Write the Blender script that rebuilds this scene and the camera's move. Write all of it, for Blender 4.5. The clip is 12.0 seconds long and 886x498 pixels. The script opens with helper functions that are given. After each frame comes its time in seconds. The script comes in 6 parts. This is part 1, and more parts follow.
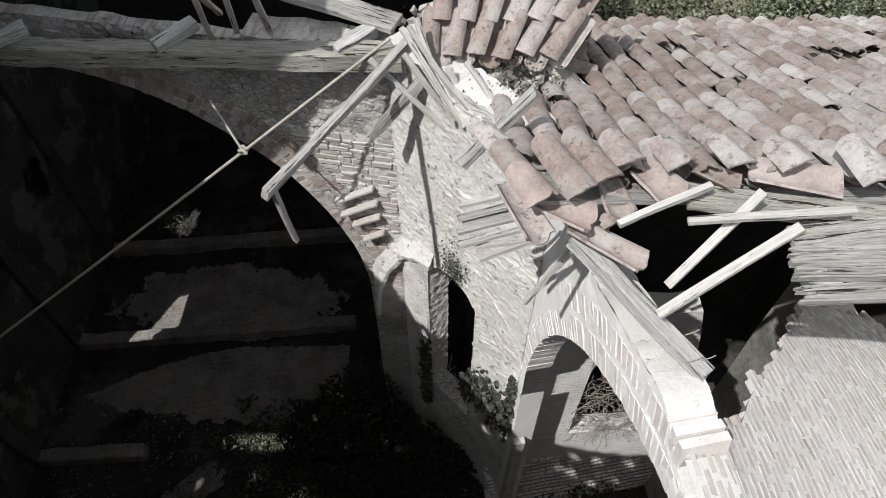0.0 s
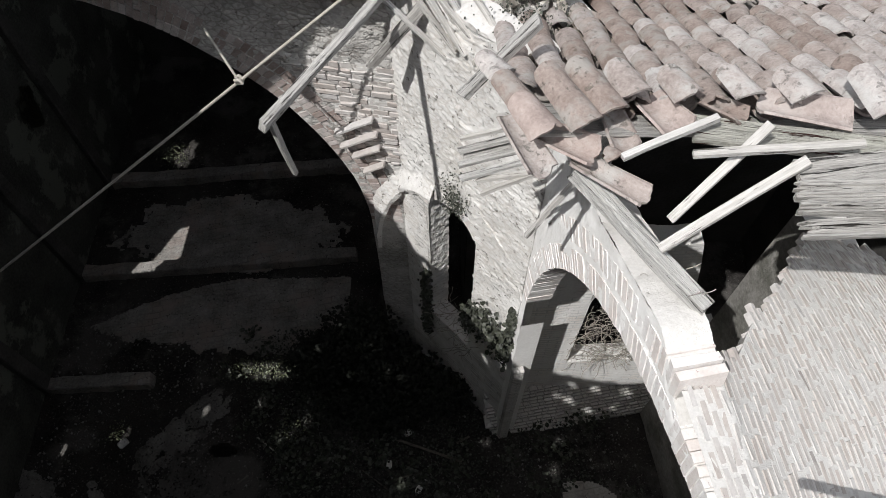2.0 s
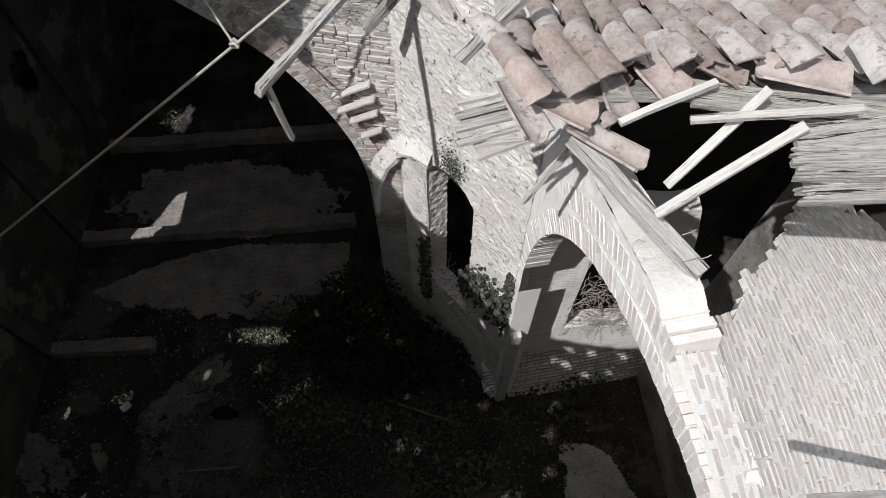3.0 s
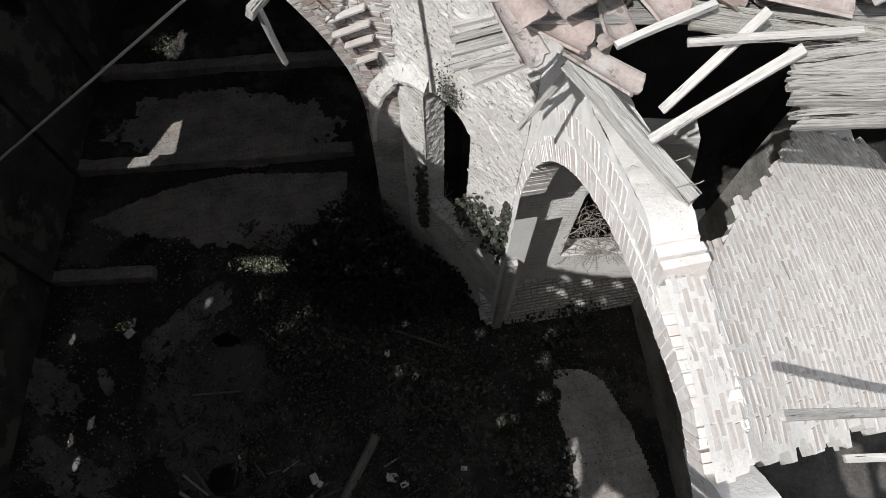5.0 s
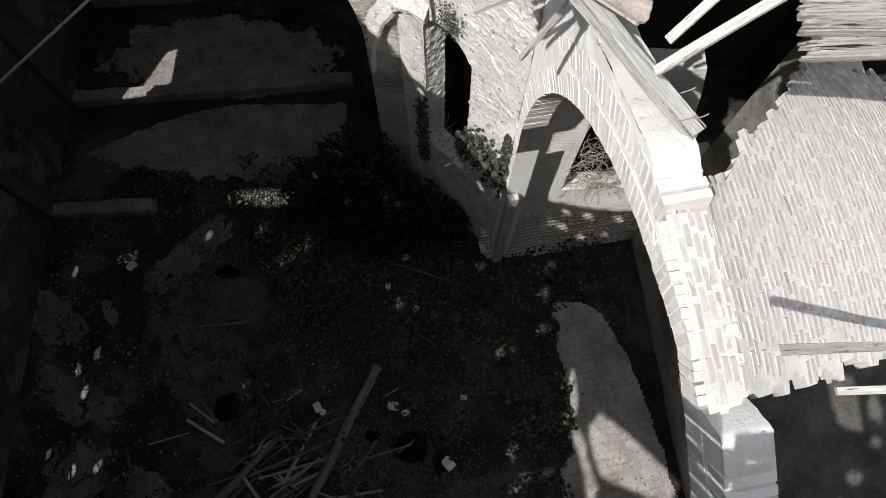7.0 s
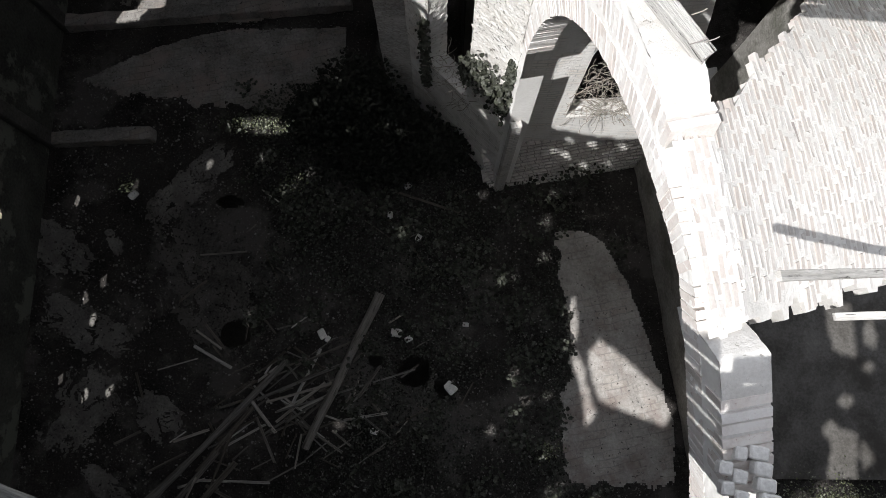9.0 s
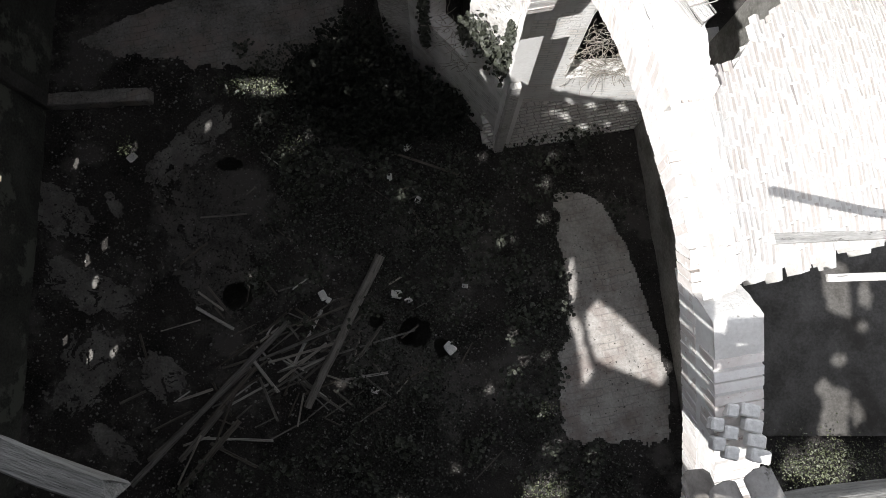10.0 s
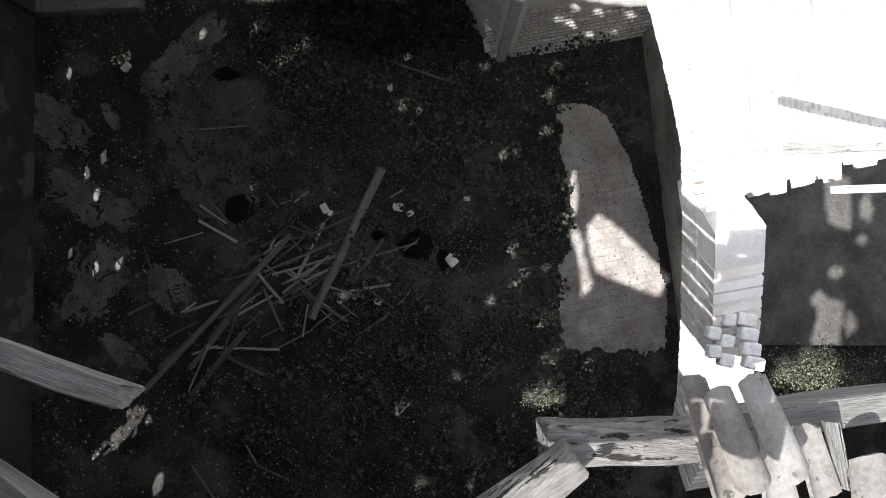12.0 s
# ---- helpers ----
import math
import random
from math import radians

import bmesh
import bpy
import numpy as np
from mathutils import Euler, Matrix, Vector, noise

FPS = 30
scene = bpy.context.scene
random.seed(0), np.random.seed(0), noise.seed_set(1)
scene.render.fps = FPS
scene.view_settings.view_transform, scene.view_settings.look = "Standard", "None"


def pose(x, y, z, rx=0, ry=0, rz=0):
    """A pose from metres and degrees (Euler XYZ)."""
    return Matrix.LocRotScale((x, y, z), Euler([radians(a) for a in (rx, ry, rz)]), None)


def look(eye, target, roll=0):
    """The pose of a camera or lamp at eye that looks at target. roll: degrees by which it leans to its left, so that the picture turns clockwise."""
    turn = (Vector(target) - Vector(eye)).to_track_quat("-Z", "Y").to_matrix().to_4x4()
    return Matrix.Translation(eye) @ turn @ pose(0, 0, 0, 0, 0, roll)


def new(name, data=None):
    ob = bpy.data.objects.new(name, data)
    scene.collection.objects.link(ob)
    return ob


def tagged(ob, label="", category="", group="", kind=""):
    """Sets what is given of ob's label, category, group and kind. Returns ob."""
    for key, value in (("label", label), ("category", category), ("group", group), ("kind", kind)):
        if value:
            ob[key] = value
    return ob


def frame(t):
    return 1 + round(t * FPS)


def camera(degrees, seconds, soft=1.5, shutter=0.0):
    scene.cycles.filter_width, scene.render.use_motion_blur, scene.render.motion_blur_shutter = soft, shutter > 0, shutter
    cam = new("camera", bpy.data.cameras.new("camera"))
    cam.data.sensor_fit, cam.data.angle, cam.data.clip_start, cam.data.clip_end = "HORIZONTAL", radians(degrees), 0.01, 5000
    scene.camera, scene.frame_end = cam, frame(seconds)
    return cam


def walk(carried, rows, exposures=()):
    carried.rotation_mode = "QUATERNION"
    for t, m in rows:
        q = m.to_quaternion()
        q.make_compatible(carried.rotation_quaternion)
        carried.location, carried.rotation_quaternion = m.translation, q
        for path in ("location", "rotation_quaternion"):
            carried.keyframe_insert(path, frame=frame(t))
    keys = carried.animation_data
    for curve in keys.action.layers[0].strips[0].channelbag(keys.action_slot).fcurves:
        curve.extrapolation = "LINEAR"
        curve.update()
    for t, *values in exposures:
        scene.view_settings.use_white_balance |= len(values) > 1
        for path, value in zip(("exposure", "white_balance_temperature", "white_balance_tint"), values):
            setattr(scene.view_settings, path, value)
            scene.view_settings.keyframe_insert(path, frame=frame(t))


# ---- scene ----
# ---------------- camera and walk ----------------
cam = camera(65.0, 12.0, soft=0.5)
PATH = [
    (0, 0.002, 0.003, 12.001, 36.605, 0.001, 0),
    (0.5, -0.006, 0.01, 11.993, 35.185, 0.069, -0.015),
    (1, -0.01, 0.019, 11.995, 33.752, 0.067, -0.053),
    (1.5, -0.006, 0.029, 11.989, 32.315, 0.064, -0.018),
    (2, 0.001, 0.035, 11.985, 30.922, 0.044, 0.029),
    (2.5, 0.005, 0.032, 11.993, 29.516, 0.044, -0.008),
    (3, 0.016, 0.028, 11.997, 28.104, -0.015, 0.024),
    (5, 0.048, -0.017, 12.012, 22.455, -0.07, 0.042),
    (5.5, 0.055, -0.009, 12.006, 21.075, -0.066, 0.06),
    (6, 0.058, -0.002, 11.996, 19.698, -0.057, 0.118),
    (6.5, 0.052, -0.004, 12.001, 18.311, -0.062, 0.175),
    (7, 0.059, -0, 11.993, 16.933, -0.031, 0.214),
    (9, 0.042, -0.014, 11.995, 11.137, 0.077, 0.195),
    (9.5, 0.041, -0.022, 12.028, 9.593, 0.029, 0.213),
    (10, 0.037, -0.012, 12.055, 7.942, 0.025, 0.055),
    (10.5, 0.025, -0.019, 12.063, 6.196, 0.063, 0.04),
    (11, 0.015, -0.014, 12.054, 4.44, 0.042, 0.127),
    (11.5, 0.021, -0.013, 12.063, 2.619, 0.062, 0.042),
    (12, 0.021, -0.023, 12.056, 0.832, 0.076, 0.062),
]
walk(cam, [(t, pose(x, y, z, rx, ry, rz)) for t, x, y, z, rx, ry, rz in PATH],
     exposures=[(0.0, -0.1), (3.0, -0.08), (5.0, -0.05), (7.0, 0.08), (9.5, 0.55), (12.0, 1.2)])

# ---------------- world, sun ----------------
SUN_AZ, SUN_EL = 43.0, 56.0          # the way the light travels in plan, and the sun's height
world = bpy.data.worlds.new("sky")
world.use_nodes = True
wn = world.node_tree.nodes
sky = wn.new("ShaderNodeTexSky")
sky.sky_type, sky.sun_disc = "NISHITA", False
sky.sun_elevation, sky.sun_rotation = radians(SUN_EL), radians(90 - SUN_AZ + 180)
wn["Background"].inputs["Strength"].default_value = 0.19
pale = wn.new("ShaderNodeHueSaturation")     # hazy sky, nearly without colour
pale.inputs["Saturation"].default_value = 0.25
world.node_tree.links.new(sky.outputs[0], pale.inputs["Color"])
world.node_tree.links.new(pale.outputs[0], wn["Background"].inputs["Color"])
scene.world = world
sun_data = bpy.data.lights.new("sun", "SUN")
sun_data.energy, sun_data.angle, sun_data.color = 4.4, radians(0.5), (1.0, 0.985, 0.965)
sun = new("sun", sun_data)
SUN_WAY = Vector((math.cos(radians(SUN_AZ)) * math.cos(radians(SUN_EL)), math.sin(radians(SUN_AZ)) * math.cos(radians(SUN_EL)), -math.sin(radians(SUN_EL))))
sun.matrix_world = look((0, -20, 40), Vector((0, -20, 40)) + SUN_WAY)


# ---------------- materials ----------------
def material(name, dark, light, fine=40.0, coarse=3.0, bump=0.4, rough=0.9, vary=0.0, stretch=(1, 1, 1), stain=None, island=False, depth=0.01, speck=None, speck_scale=20.0, speck_at=0.60, speck_soft=0.045, stain_at=(0.5, 0.62)):
    """A two-scale procedural surface: colour runs from dark to light by fine grain and coarse stains."""
    m = bpy.data.materials.new(name)
    m.use_nodes = True
    n, l = m.node_tree.nodes, m.node_tree.links
    b = n["Principled BSDF"]
    b.inputs["Roughness"].default_value = rough
    b.inputs["Specular IOR Level"].default_value = 0.25
    tc, mp = n.new("ShaderNodeTexCoord"), n.new("ShaderNodeMapping")
    mp.inputs["Scale"].default_value = stretch
    l.new(tc.outputs["Object"], mp.inputs[0])
    vec = mp.outputs[0]
    oi = n.new("ShaderNodeObjectInfo")
    geo = n.new("ShaderNodeNewGeometry")
    rnd = geo.outputs["Random Per Island"] if island else oi.outputs["Random"]
    if vary:
        add = n.new("ShaderNodeVectorMath")
        add.operation = "MULTIPLY_ADD"
        comb = n.new("ShaderNodeCombineXYZ")
        for k in range(3):
            l.new(rnd, comb.inputs[k])
        add.inputs[1].default_value = (37, 53, 71)
        l.new(comb.outputs[0], add.inputs[0])
        l.new(vec, add.inputs[2])
        vec = add.outputs[0]
    f = n.new("ShaderNodeTexNoise")
    f.inputs["Scale"].default_value, f.inputs["Detail"].default_value, f.inputs["Roughness"].default_value = fine, 6, 0.65
    c = n.new("ShaderNodeTexNoise")
    c.inputs["Scale"].default_value, c.inputs["Detail"].default_value = coarse, 5
    l.new(vec, f.inputs["Vector"])
    l.new(vec, c.inputs["Vector"])
    mix = n.new("ShaderNodeMath")
    mix.operation = "MULTIPLY_ADD"
    mix.inputs[1].default_value = 0.5
    half = n.new("ShaderNodeMath")
    half.operation = "MULTIPLY"
    half.inputs[1].default_value = 0.5
    l.new(f.outputs["Fac"], mix.inputs[0])
    l.new(c.outputs["Fac"], half.inputs[0])
    l.new(half.outputs[0], mix.inputs[2])
    ramp = n.new("ShaderNodeValToRGB")
    ramp.color_ramp.elements[0].position, ramp.color_ramp.elements[1].position = 0.34, 0.66
    ramp.color_ramp.elements[0].color, ramp.color_ramp.elements[1].color = (*dark, 1), (*light, 1)
    l.new(mix.outputs[0], ramp.inputs[0])
    col = ramp.outputs[0]
    if stain:
        s = n.new("ShaderNodeTexNoise")
        s.inputs["Scale"].default_value, s.inputs["Detail"].default_value, s.inputs["Roughness"].default_value = coarse * 0.6, 8, 0.7
        l.new(vec, s.inputs["Vector"])
        sr = n.new("ShaderNodeValToRGB")
        sr.color_ramp.elements[0].position, sr.color_ramp.elements[1].position = stain_at
        l.new(s.outputs["Fac"], sr.inputs[0])
        sm = n.new("ShaderNodeMix")
        sm.data_type = "RGBA"
        sm.inputs[7].default_value = (*stain, 1)
        sc = n.new("ShaderNodeMath")
        sc.operation = "MULTIPLY"
        sc.inputs[1].default_value = 0.8
        l.new(sr.outputs[0], sc.inputs[0])
        l.new(sc.outputs[0], sm.inputs[0])
        l.new(col, sm.inputs[6])
        col = sm.outputs[2]
    height = mix.outputs[0]
    if speck:
        k = n.new("ShaderNodeTexNoise")
        k.inputs["Scale"].default_value, k.inputs["Detail"].default_value, k.inputs["Roughness"].default_value = speck_scale, 5, 0.72
        l.new(vec, k.inputs["Vector"])
        kr = n.new("ShaderNodeValToRGB")
        kr.color_ramp.elements[0].position, kr.color_ramp.elements[1].position = speck_at, speck_at + speck_soft
        l.new(k.outputs["Fac"], kr.inputs[0])
        km = n.new("ShaderNodeMix")
        km.data_type = "RGBA"
        km.inputs[7].default_value = (*speck, 1)
        l.new(kr.outputs[0], km.inputs[0])
        l.new(col, km.inputs[6])
        col = km.outputs[2]
        sub = n.new("ShaderNodeMath")
        sub.operation = "MULTIPLY_ADD"
        sub.inputs[1].default_value = -0.35
        l.new(kr.outputs[0], sub.inputs[0])
        l.new(height, sub.inputs[2])
        height = sub.outputs[0]
    if vary:
        hsv = n.new("ShaderNodeHueSaturation")
        mr = n.new("ShaderNodeMapRange")
        mr.inputs[3].default_value, mr.inputs[4].default_value = 1 - vary, 1 + vary
        l.new(rnd, mr.inputs[0])
        l.new(mr.outputs[0], hsv.inputs["Value"])
        ms = n.new("ShaderNodeMath")
        ms.operation = "MULTIPLY_ADD"
        ms.inputs[1].default_value, ms.inputs[2].default_value = -0.9, 1.45
        l.new(rnd, ms.inputs[0])
        l.new(ms.outputs[0], hsv.inputs["Saturation"])
        l.new(col, hsv.inputs["Color"])
        col = hsv.outputs[0]
    l.new(col, b.inputs["Base Color"])
    bp = n.new("ShaderNodeBump")
    bp.inputs["Strength"].default_value, bp.inputs["Distance"].default_value = bump, depth
    l.new(height, bp.inputs["Height"])
    l.new(bp.outputs[0], b.inputs["Normal"])
    return m


def courses(m, az, pitch=0.085, brick=0.28, strength=0.55, contrast=0.75, flat=False):
    """Adds the relief and joints of brick courses on a wall that runs along az."""
    n, l = m.node_tree.nodes, m.node_tree.links
    b = n["Principled BSDF"]
    tc, mp, bt = n.new("ShaderNodeTexCoord"), n.new("ShaderNodeMapping"), n.new("ShaderNodeTexBrick")
    sep, comb, wob = n.new("ShaderNodeSeparateXYZ"), n.new("ShaderNodeCombineXYZ"), n.new("ShaderNodeTexNoise")
    wob.inputs["Scale"].default_value = 3.0
    mp.inputs["Rotation"].default_value = (0, 0, radians(-az))
    l.new(tc.outputs["Object"], mp.inputs[0])
    l.new(tc.outputs["Object"], wob.inputs["Vector"])
    l.new(mp.outputs[0], sep.inputs[0])
    ma = n.new("ShaderNodeMath")
    ma.operation = "MULTIPLY_ADD"
    ma.inputs[1].default_value = 0.10
    l.new(wob.outputs["Fac"], ma.inputs[0])
    l.new(sep.outputs["Y" if flat else "Z"], ma.inputs[2])
    l.new(sep.outputs["X"], comb.inputs[0])
    l.new(ma.outputs[0], comb.inputs[1])
    l.new(comb.outputs[0], bt.inputs["Vector"])
    bt.inputs["Scale"].default_value = 1.0
    bt.inputs["Brick Width"].default_value, bt.inputs["Row Height"].default_value = brick, pitch
    bt.inputs["Mortar Size"].default_value, bt.inputs["Mortar Smooth"].default_value = 0.012, 0.4
    bt.inputs["Color1"].default_value, bt.inputs["Color2"].default_value = (1, 1, 1, 1), (contrast, contrast * 0.96, contrast * 0.92, 1)
    bt.inputs["Mortar"].default_value = (contrast * 0.78,) * 3 + (1,)
    old = b.inputs["Base Color"].links[0].from_socket
    mul = n.new("ShaderNodeMix")
    mul.data_type, mul.blend_type = "RGBA", "MULTIPLY"
    fade = n.new("ShaderNodeMapRange")
    fade.inputs[1].default_value, fade.inputs[2].default_value = 0.38, 0.62
    l.new(wob.outputs["Fac"], fade.inputs[0])
    l.new(fade.outputs[0], mul.inputs[0])
    l.new(old, mul.inputs[6])
    l.new(bt.outputs["Color"], mul.inputs[7])
    l.new(mul.outputs[2], b.inputs["Base Color"])
    bump = n.new("ShaderNodeBump")
    bump.invert = True
    bump.inputs["Strength"].default_value, bump.inputs["Distance"].default_value = strength, 0.03
    l.new(bt.outputs["Fac"], bump.inputs["Height"])
    l.new(b.inputs["Normal"].links[0].from_socket, bump.inputs["Normal"])
    l.new(bump.outputs[0], b.inputs["Normal"])
    return m


def rubble_joints(m, az, size=(0.17, 0.10), dark=0.5, strength=0.5):
    """Adds the dark joints and rounded faces of rubble stones on a wall that runs along az."""
    n, l = m.node_tree.nodes, m.node_tree.links
    b = n["Principled BSDF"]
    tc, mp, sc = n.new("ShaderNodeTexCoord"), n.new("ShaderNodeMapping"), n.new("ShaderNodeMapping")
    mp.inputs["Rotation"].default_value = (0, 0, radians(-az))
    sc.inputs["Scale"].default_value = (1 / size[0], 2.0, 1 / size[1])
    wob, add = n.new("ShaderNodeTexNoise"), n.new("ShaderNodeVectorMath")
    wob.inputs["Scale"].default_value, wob.inputs["Detail"].default_value = 9.0, 3
    add.operation = "MULTIPLY_ADD"
    add.inputs[1].default_value = (0.06, 0.06, 0.06)
    l.new(tc.outputs["Object"], wob.inputs["Vector"])
    l.new(wob.outputs["Color"], add.inputs[0])
    l.new(tc.outputs["Object"], add.inputs[2])
    l.new(add.outputs[0], mp.inputs[0])
    l.new(mp.outputs[0], sc.inputs[0])
    v, tone = n.new("ShaderNodeTexVoronoi"), n.new("ShaderNodeTexVoronoi")
    v.feature, v.inputs["Scale"].default_value, tone.inputs["Scale"].default_value = "DISTANCE_TO_EDGE", 1.0, 1.0
    l.new(sc.outputs[0], v.inputs["Vector"])
    l.new(sc.outputs[0], tone.inputs["Vector"])
    r = n.new("ShaderNodeValToRGB")
    r.color_ramp.elements[0].position, r.color_ramp.elements[1].position = 0.0, 0.16
    r.color_ramp.elements[0].color, r.color_ramp.elements[1].color = (dark, dark * 0.97, dark * 0.94, 1), (1, 1, 1, 1)
    l.new(v.outputs["Distance"], r.inputs[0])
    grey, span = n.new("ShaderNodeSeparateColor"), n.new("ShaderNodeMapRange")
    span.inputs[3].default_value, span.inputs[4].default_value = 0.5 + dark * 0.5, 1.0
    l.new(tone.outputs["Color"], grey.inputs[0])
    l.new(grey.outputs[0], span.inputs[0])
    where, fade = n.new("ShaderNodeTexNoise"), n.new("ShaderNodeMapRange")
    where.inputs["Scale"].default_value = 1.6
    l.new(tc.outputs["Object"], where.inputs["Vector"])
    fade.inputs[1].default_value, fade.inputs[2].default_value = 0.36, 0.52
    l.new(where.outputs["Fac"], fade.inputs[0])
    both, mul = n.new("ShaderNodeMix"), n.new("ShaderNodeMix")
    for q in (both, mul):
        q.data_type, q.blend_type = "RGBA", "MULTIPLY"
    both.inputs[0].default_value = 1.0
    l.new(r.outputs[0], both.inputs[6])
    l.new(span.outputs[0], both.inputs[7])
    l.new(fade.outputs[0], mul.inputs[0])
    l.new(b.inputs["Base Color"].links[0].from_socket, mul.inputs[6])
    l.new(both.outputs[2], mul.inputs[7])
    l.new(mul.outputs[2], b.inputs["Base Color"])
    bump = n.new("ShaderNodeBump")
    bump.inputs["Strength"].default_value, bump.inputs["Distance"].default_value = strength, 0.03
    l.new(r.outputs[0], bump.inputs["Height"])
    l.new(b.inputs["Normal"].links[0].from_socket, bump.inputs["Normal"])
    l.new(bump.outputs[0], b.inputs["Normal"])
    return m


PLASTER_ARGS = ((0.70, 0.68, 0.655), (0.92, 0.905, 0.885), 26, 2.2, 1.0)
PIER_WALL = courses(material("limewashed pier brickwork", *PLASTER_ARGS, stain=(0.76, 0.74, 0.71), depth=0.05, speck=(0.42, 0.39, 0.36), speck_scale=14, speck_at=0.65), -47.0, pitch=0.075, contrast=0.76, strength=0.8)
FACING = rubble_joints(material("eroded lime render over rubble", *PLASTER_ARGS, stain=(0.78, 0.755, 0.72), depth=0.03, speck=(0.34, 0.315, 0.285), speck_scale=13, speck_at=0.605), -46.3, size=(0.12, 0.06), dark=0.84, strength=0.22)
CHAPEL_WALL = courses(material("limewashed chapel brickwork", (0.78, 0.765, 0.745), (0.94, 0.93, 0.915), 26, 2.2, 0.6, stain=(0.84, 0.82, 0.80), depth=0.02, speck=(0.55, 0.52, 0.49), speck_scale=14, speck_at=0.67), 3.0, pitch=0.075, contrast=0.97, strength=0.3)
BASE_WALL = courses(material("dusty coursed masonry", (0.50, 0.485, 0.465), (0.80, 0.785, 0.765), 26, 3.0, 0.8, stain=(0.62, 0.60, 0.575), depth=0.02, speck=(0.34, 0.32, 0.30), speck_scale=13, speck_at=0.62), 10.5, pitch=0.07, brick=0.24, contrast=0.72, strength=0.6)
SIDE_WALL = material("limewashed arch masonry", (0.80, 0.785, 0.765), (0.95, 0.94, 0.925), 26, 2.2, 0.4, stain=(0.86, 0.845, 0.825), depth=0.02, speck=(0.55, 0.52, 0.49), speck_scale=14, speck_at=0.67)
GREAT_WALL = rubble_joints(material("grey rubble mortar", (0.42, 0.40, 0.38), (0.76, 0.745, 0.715), 30, 2.2, 1.0, stain=(0.40, 0.38, 0.36), depth=0.03, speck=(0.20, 0.185, 0.17), speck_scale=13, speck_at=0.62), 170.0, size=(0.10, 0.055), dark=0.66, strength=0.5)
MORTAR = material("lime mortar", (0.56, 0.542, 0.52), (0.74, 0.722, 0.70), 40, 3, 0.9, stain=(0.62, 0.605, 0.585), depth=0.014, speck=(0.50, 0.47, 0.44), speck_scale=18, speck_at=0.64)
BRICK = material("pale worn brick", (0.43, 0.395, 0.375), (0.56, 0.525, 0.503), 60, 8, 0.6, vary=0.07, stain=(0.56, 0.535, 0.515), speck=(0.40, 0.36, 0.34), speck_scale=30, speck_at=0.64)
BRICK_GREY = material("dirty hollow brick", (0.26, 0.235, 0.225), (0.46, 0.43, 0.41), 60, 8, 0.6, vary=0.2)
BRICK_ARCH = material("limewashed arch brick", (0.66, 0.615, 0.59), (0.84, 0.80, 0.778), 50, 8, 0.6, vary=0.06, stain=(0.82, 0.80, 0.78), speck=(0.5, 0.38, 0.36), speck_scale=26, speck_at=0.64)
BRICK_RED = material("weathered red brick", (0.34, 0.285, 0.265), (0.58, 0.51, 0.48), 60, 8, 0.5, vary=0.3)
BRICK_S = material("pale worn brick field", (0.43, 0.395, 0.375), (0.56, 0.525, 0.503), 60, 8, 0.6, vary=0.09, island=True, stain=(0.56, 0.535, 0.515), speck=(0.40, 0.36, 0.34), speck_scale=30, speck_at=0.64)
STONE_PALE = material("limewashed stone", (0.50, 0.48, 0.455), (0.80, 0.78, 0.755), 35, 6, 0.8, vary=0.12, island=True, depth=0.02)
STONE = material("rubble stone", (0.30, 0.28, 0.25), (0.58, 0.56, 0.52), 35, 6, 0.8, vary=0.25, island=True, depth=0.02)
TILE = material("aged terracotta tile", (0.21, 0.17, 0.153), (0.42, 0.365, 0.337), 40, 6, 1.0, vary=0.28, stain=(0.39, 0.375, 0.355), depth=0.012, speck=(0.20, 0.18, 0.16), speck_scale=15, speck_at=0.585, speck_soft=0.07)
TILE_S = material("aged terracotta tile field", (0.21, 0.17, 0.153), (0.42, 0.365, 0.337), 40, 6, 1.0, vary=0.28, stain=(0.39, 0.375, 0.355), depth=0.012, speck=(0.20, 0.18, 0.16), speck_scale=15, speck_at=0.585, speck_soft=0.07, island=True)
WOOD = material("weathered silver timber", (0.22, 0.21, 0.195), (0.70, 0.685, 0.66), 11, 2.5, 1.0, vary=0.15, stretch=(0.9, 18, 18), stain=(0.58, 0.56, 0.535), depth=0.03, speck=(0.035, 0.032, 0.028), speck_scale=2.6, speck_at=0.60)
WOOD_PALE = material("pale sawn lath", (0.36, 0.345, 0.325), (0.72, 0.70, 0.675), 11, 2.5, 0.8, vary=0.14, stretch=(1.0, 16, 16), stain=(0.45, 0.43, 0.40), depth=0.015, speck=(0.10, 0.095, 0.085), speck_scale=2.4, speck_at=0.60)
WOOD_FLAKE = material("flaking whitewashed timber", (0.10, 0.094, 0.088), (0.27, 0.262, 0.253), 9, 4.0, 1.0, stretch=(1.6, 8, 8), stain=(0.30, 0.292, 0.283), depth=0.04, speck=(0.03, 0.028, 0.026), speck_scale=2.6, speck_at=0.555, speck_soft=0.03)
WOOD_GREY = material("bleached grey beam", (0.10, 0.098, 0.092), (0.30, 0.295, 0.282), 11, 2.5, 1.0, stretch=(0.9, 14, 14), stain=(0.26, 0.256, 0.246), depth=0.03, speck=(0.05, 0.048, 0.045), speck_scale=2.2, speck_at=0.6)
WOOD_OLD = material("old brown timber", (0.22, 0.207, 0.19), (0.60, 0.57, 0.53), 11, 2.5, 1.0, vary=0.15, stretch=(0.9, 18, 18), depth=0.03, speck=(0.03, 0.028, 0.025), speck_scale=2.2, speck_at=0.58)
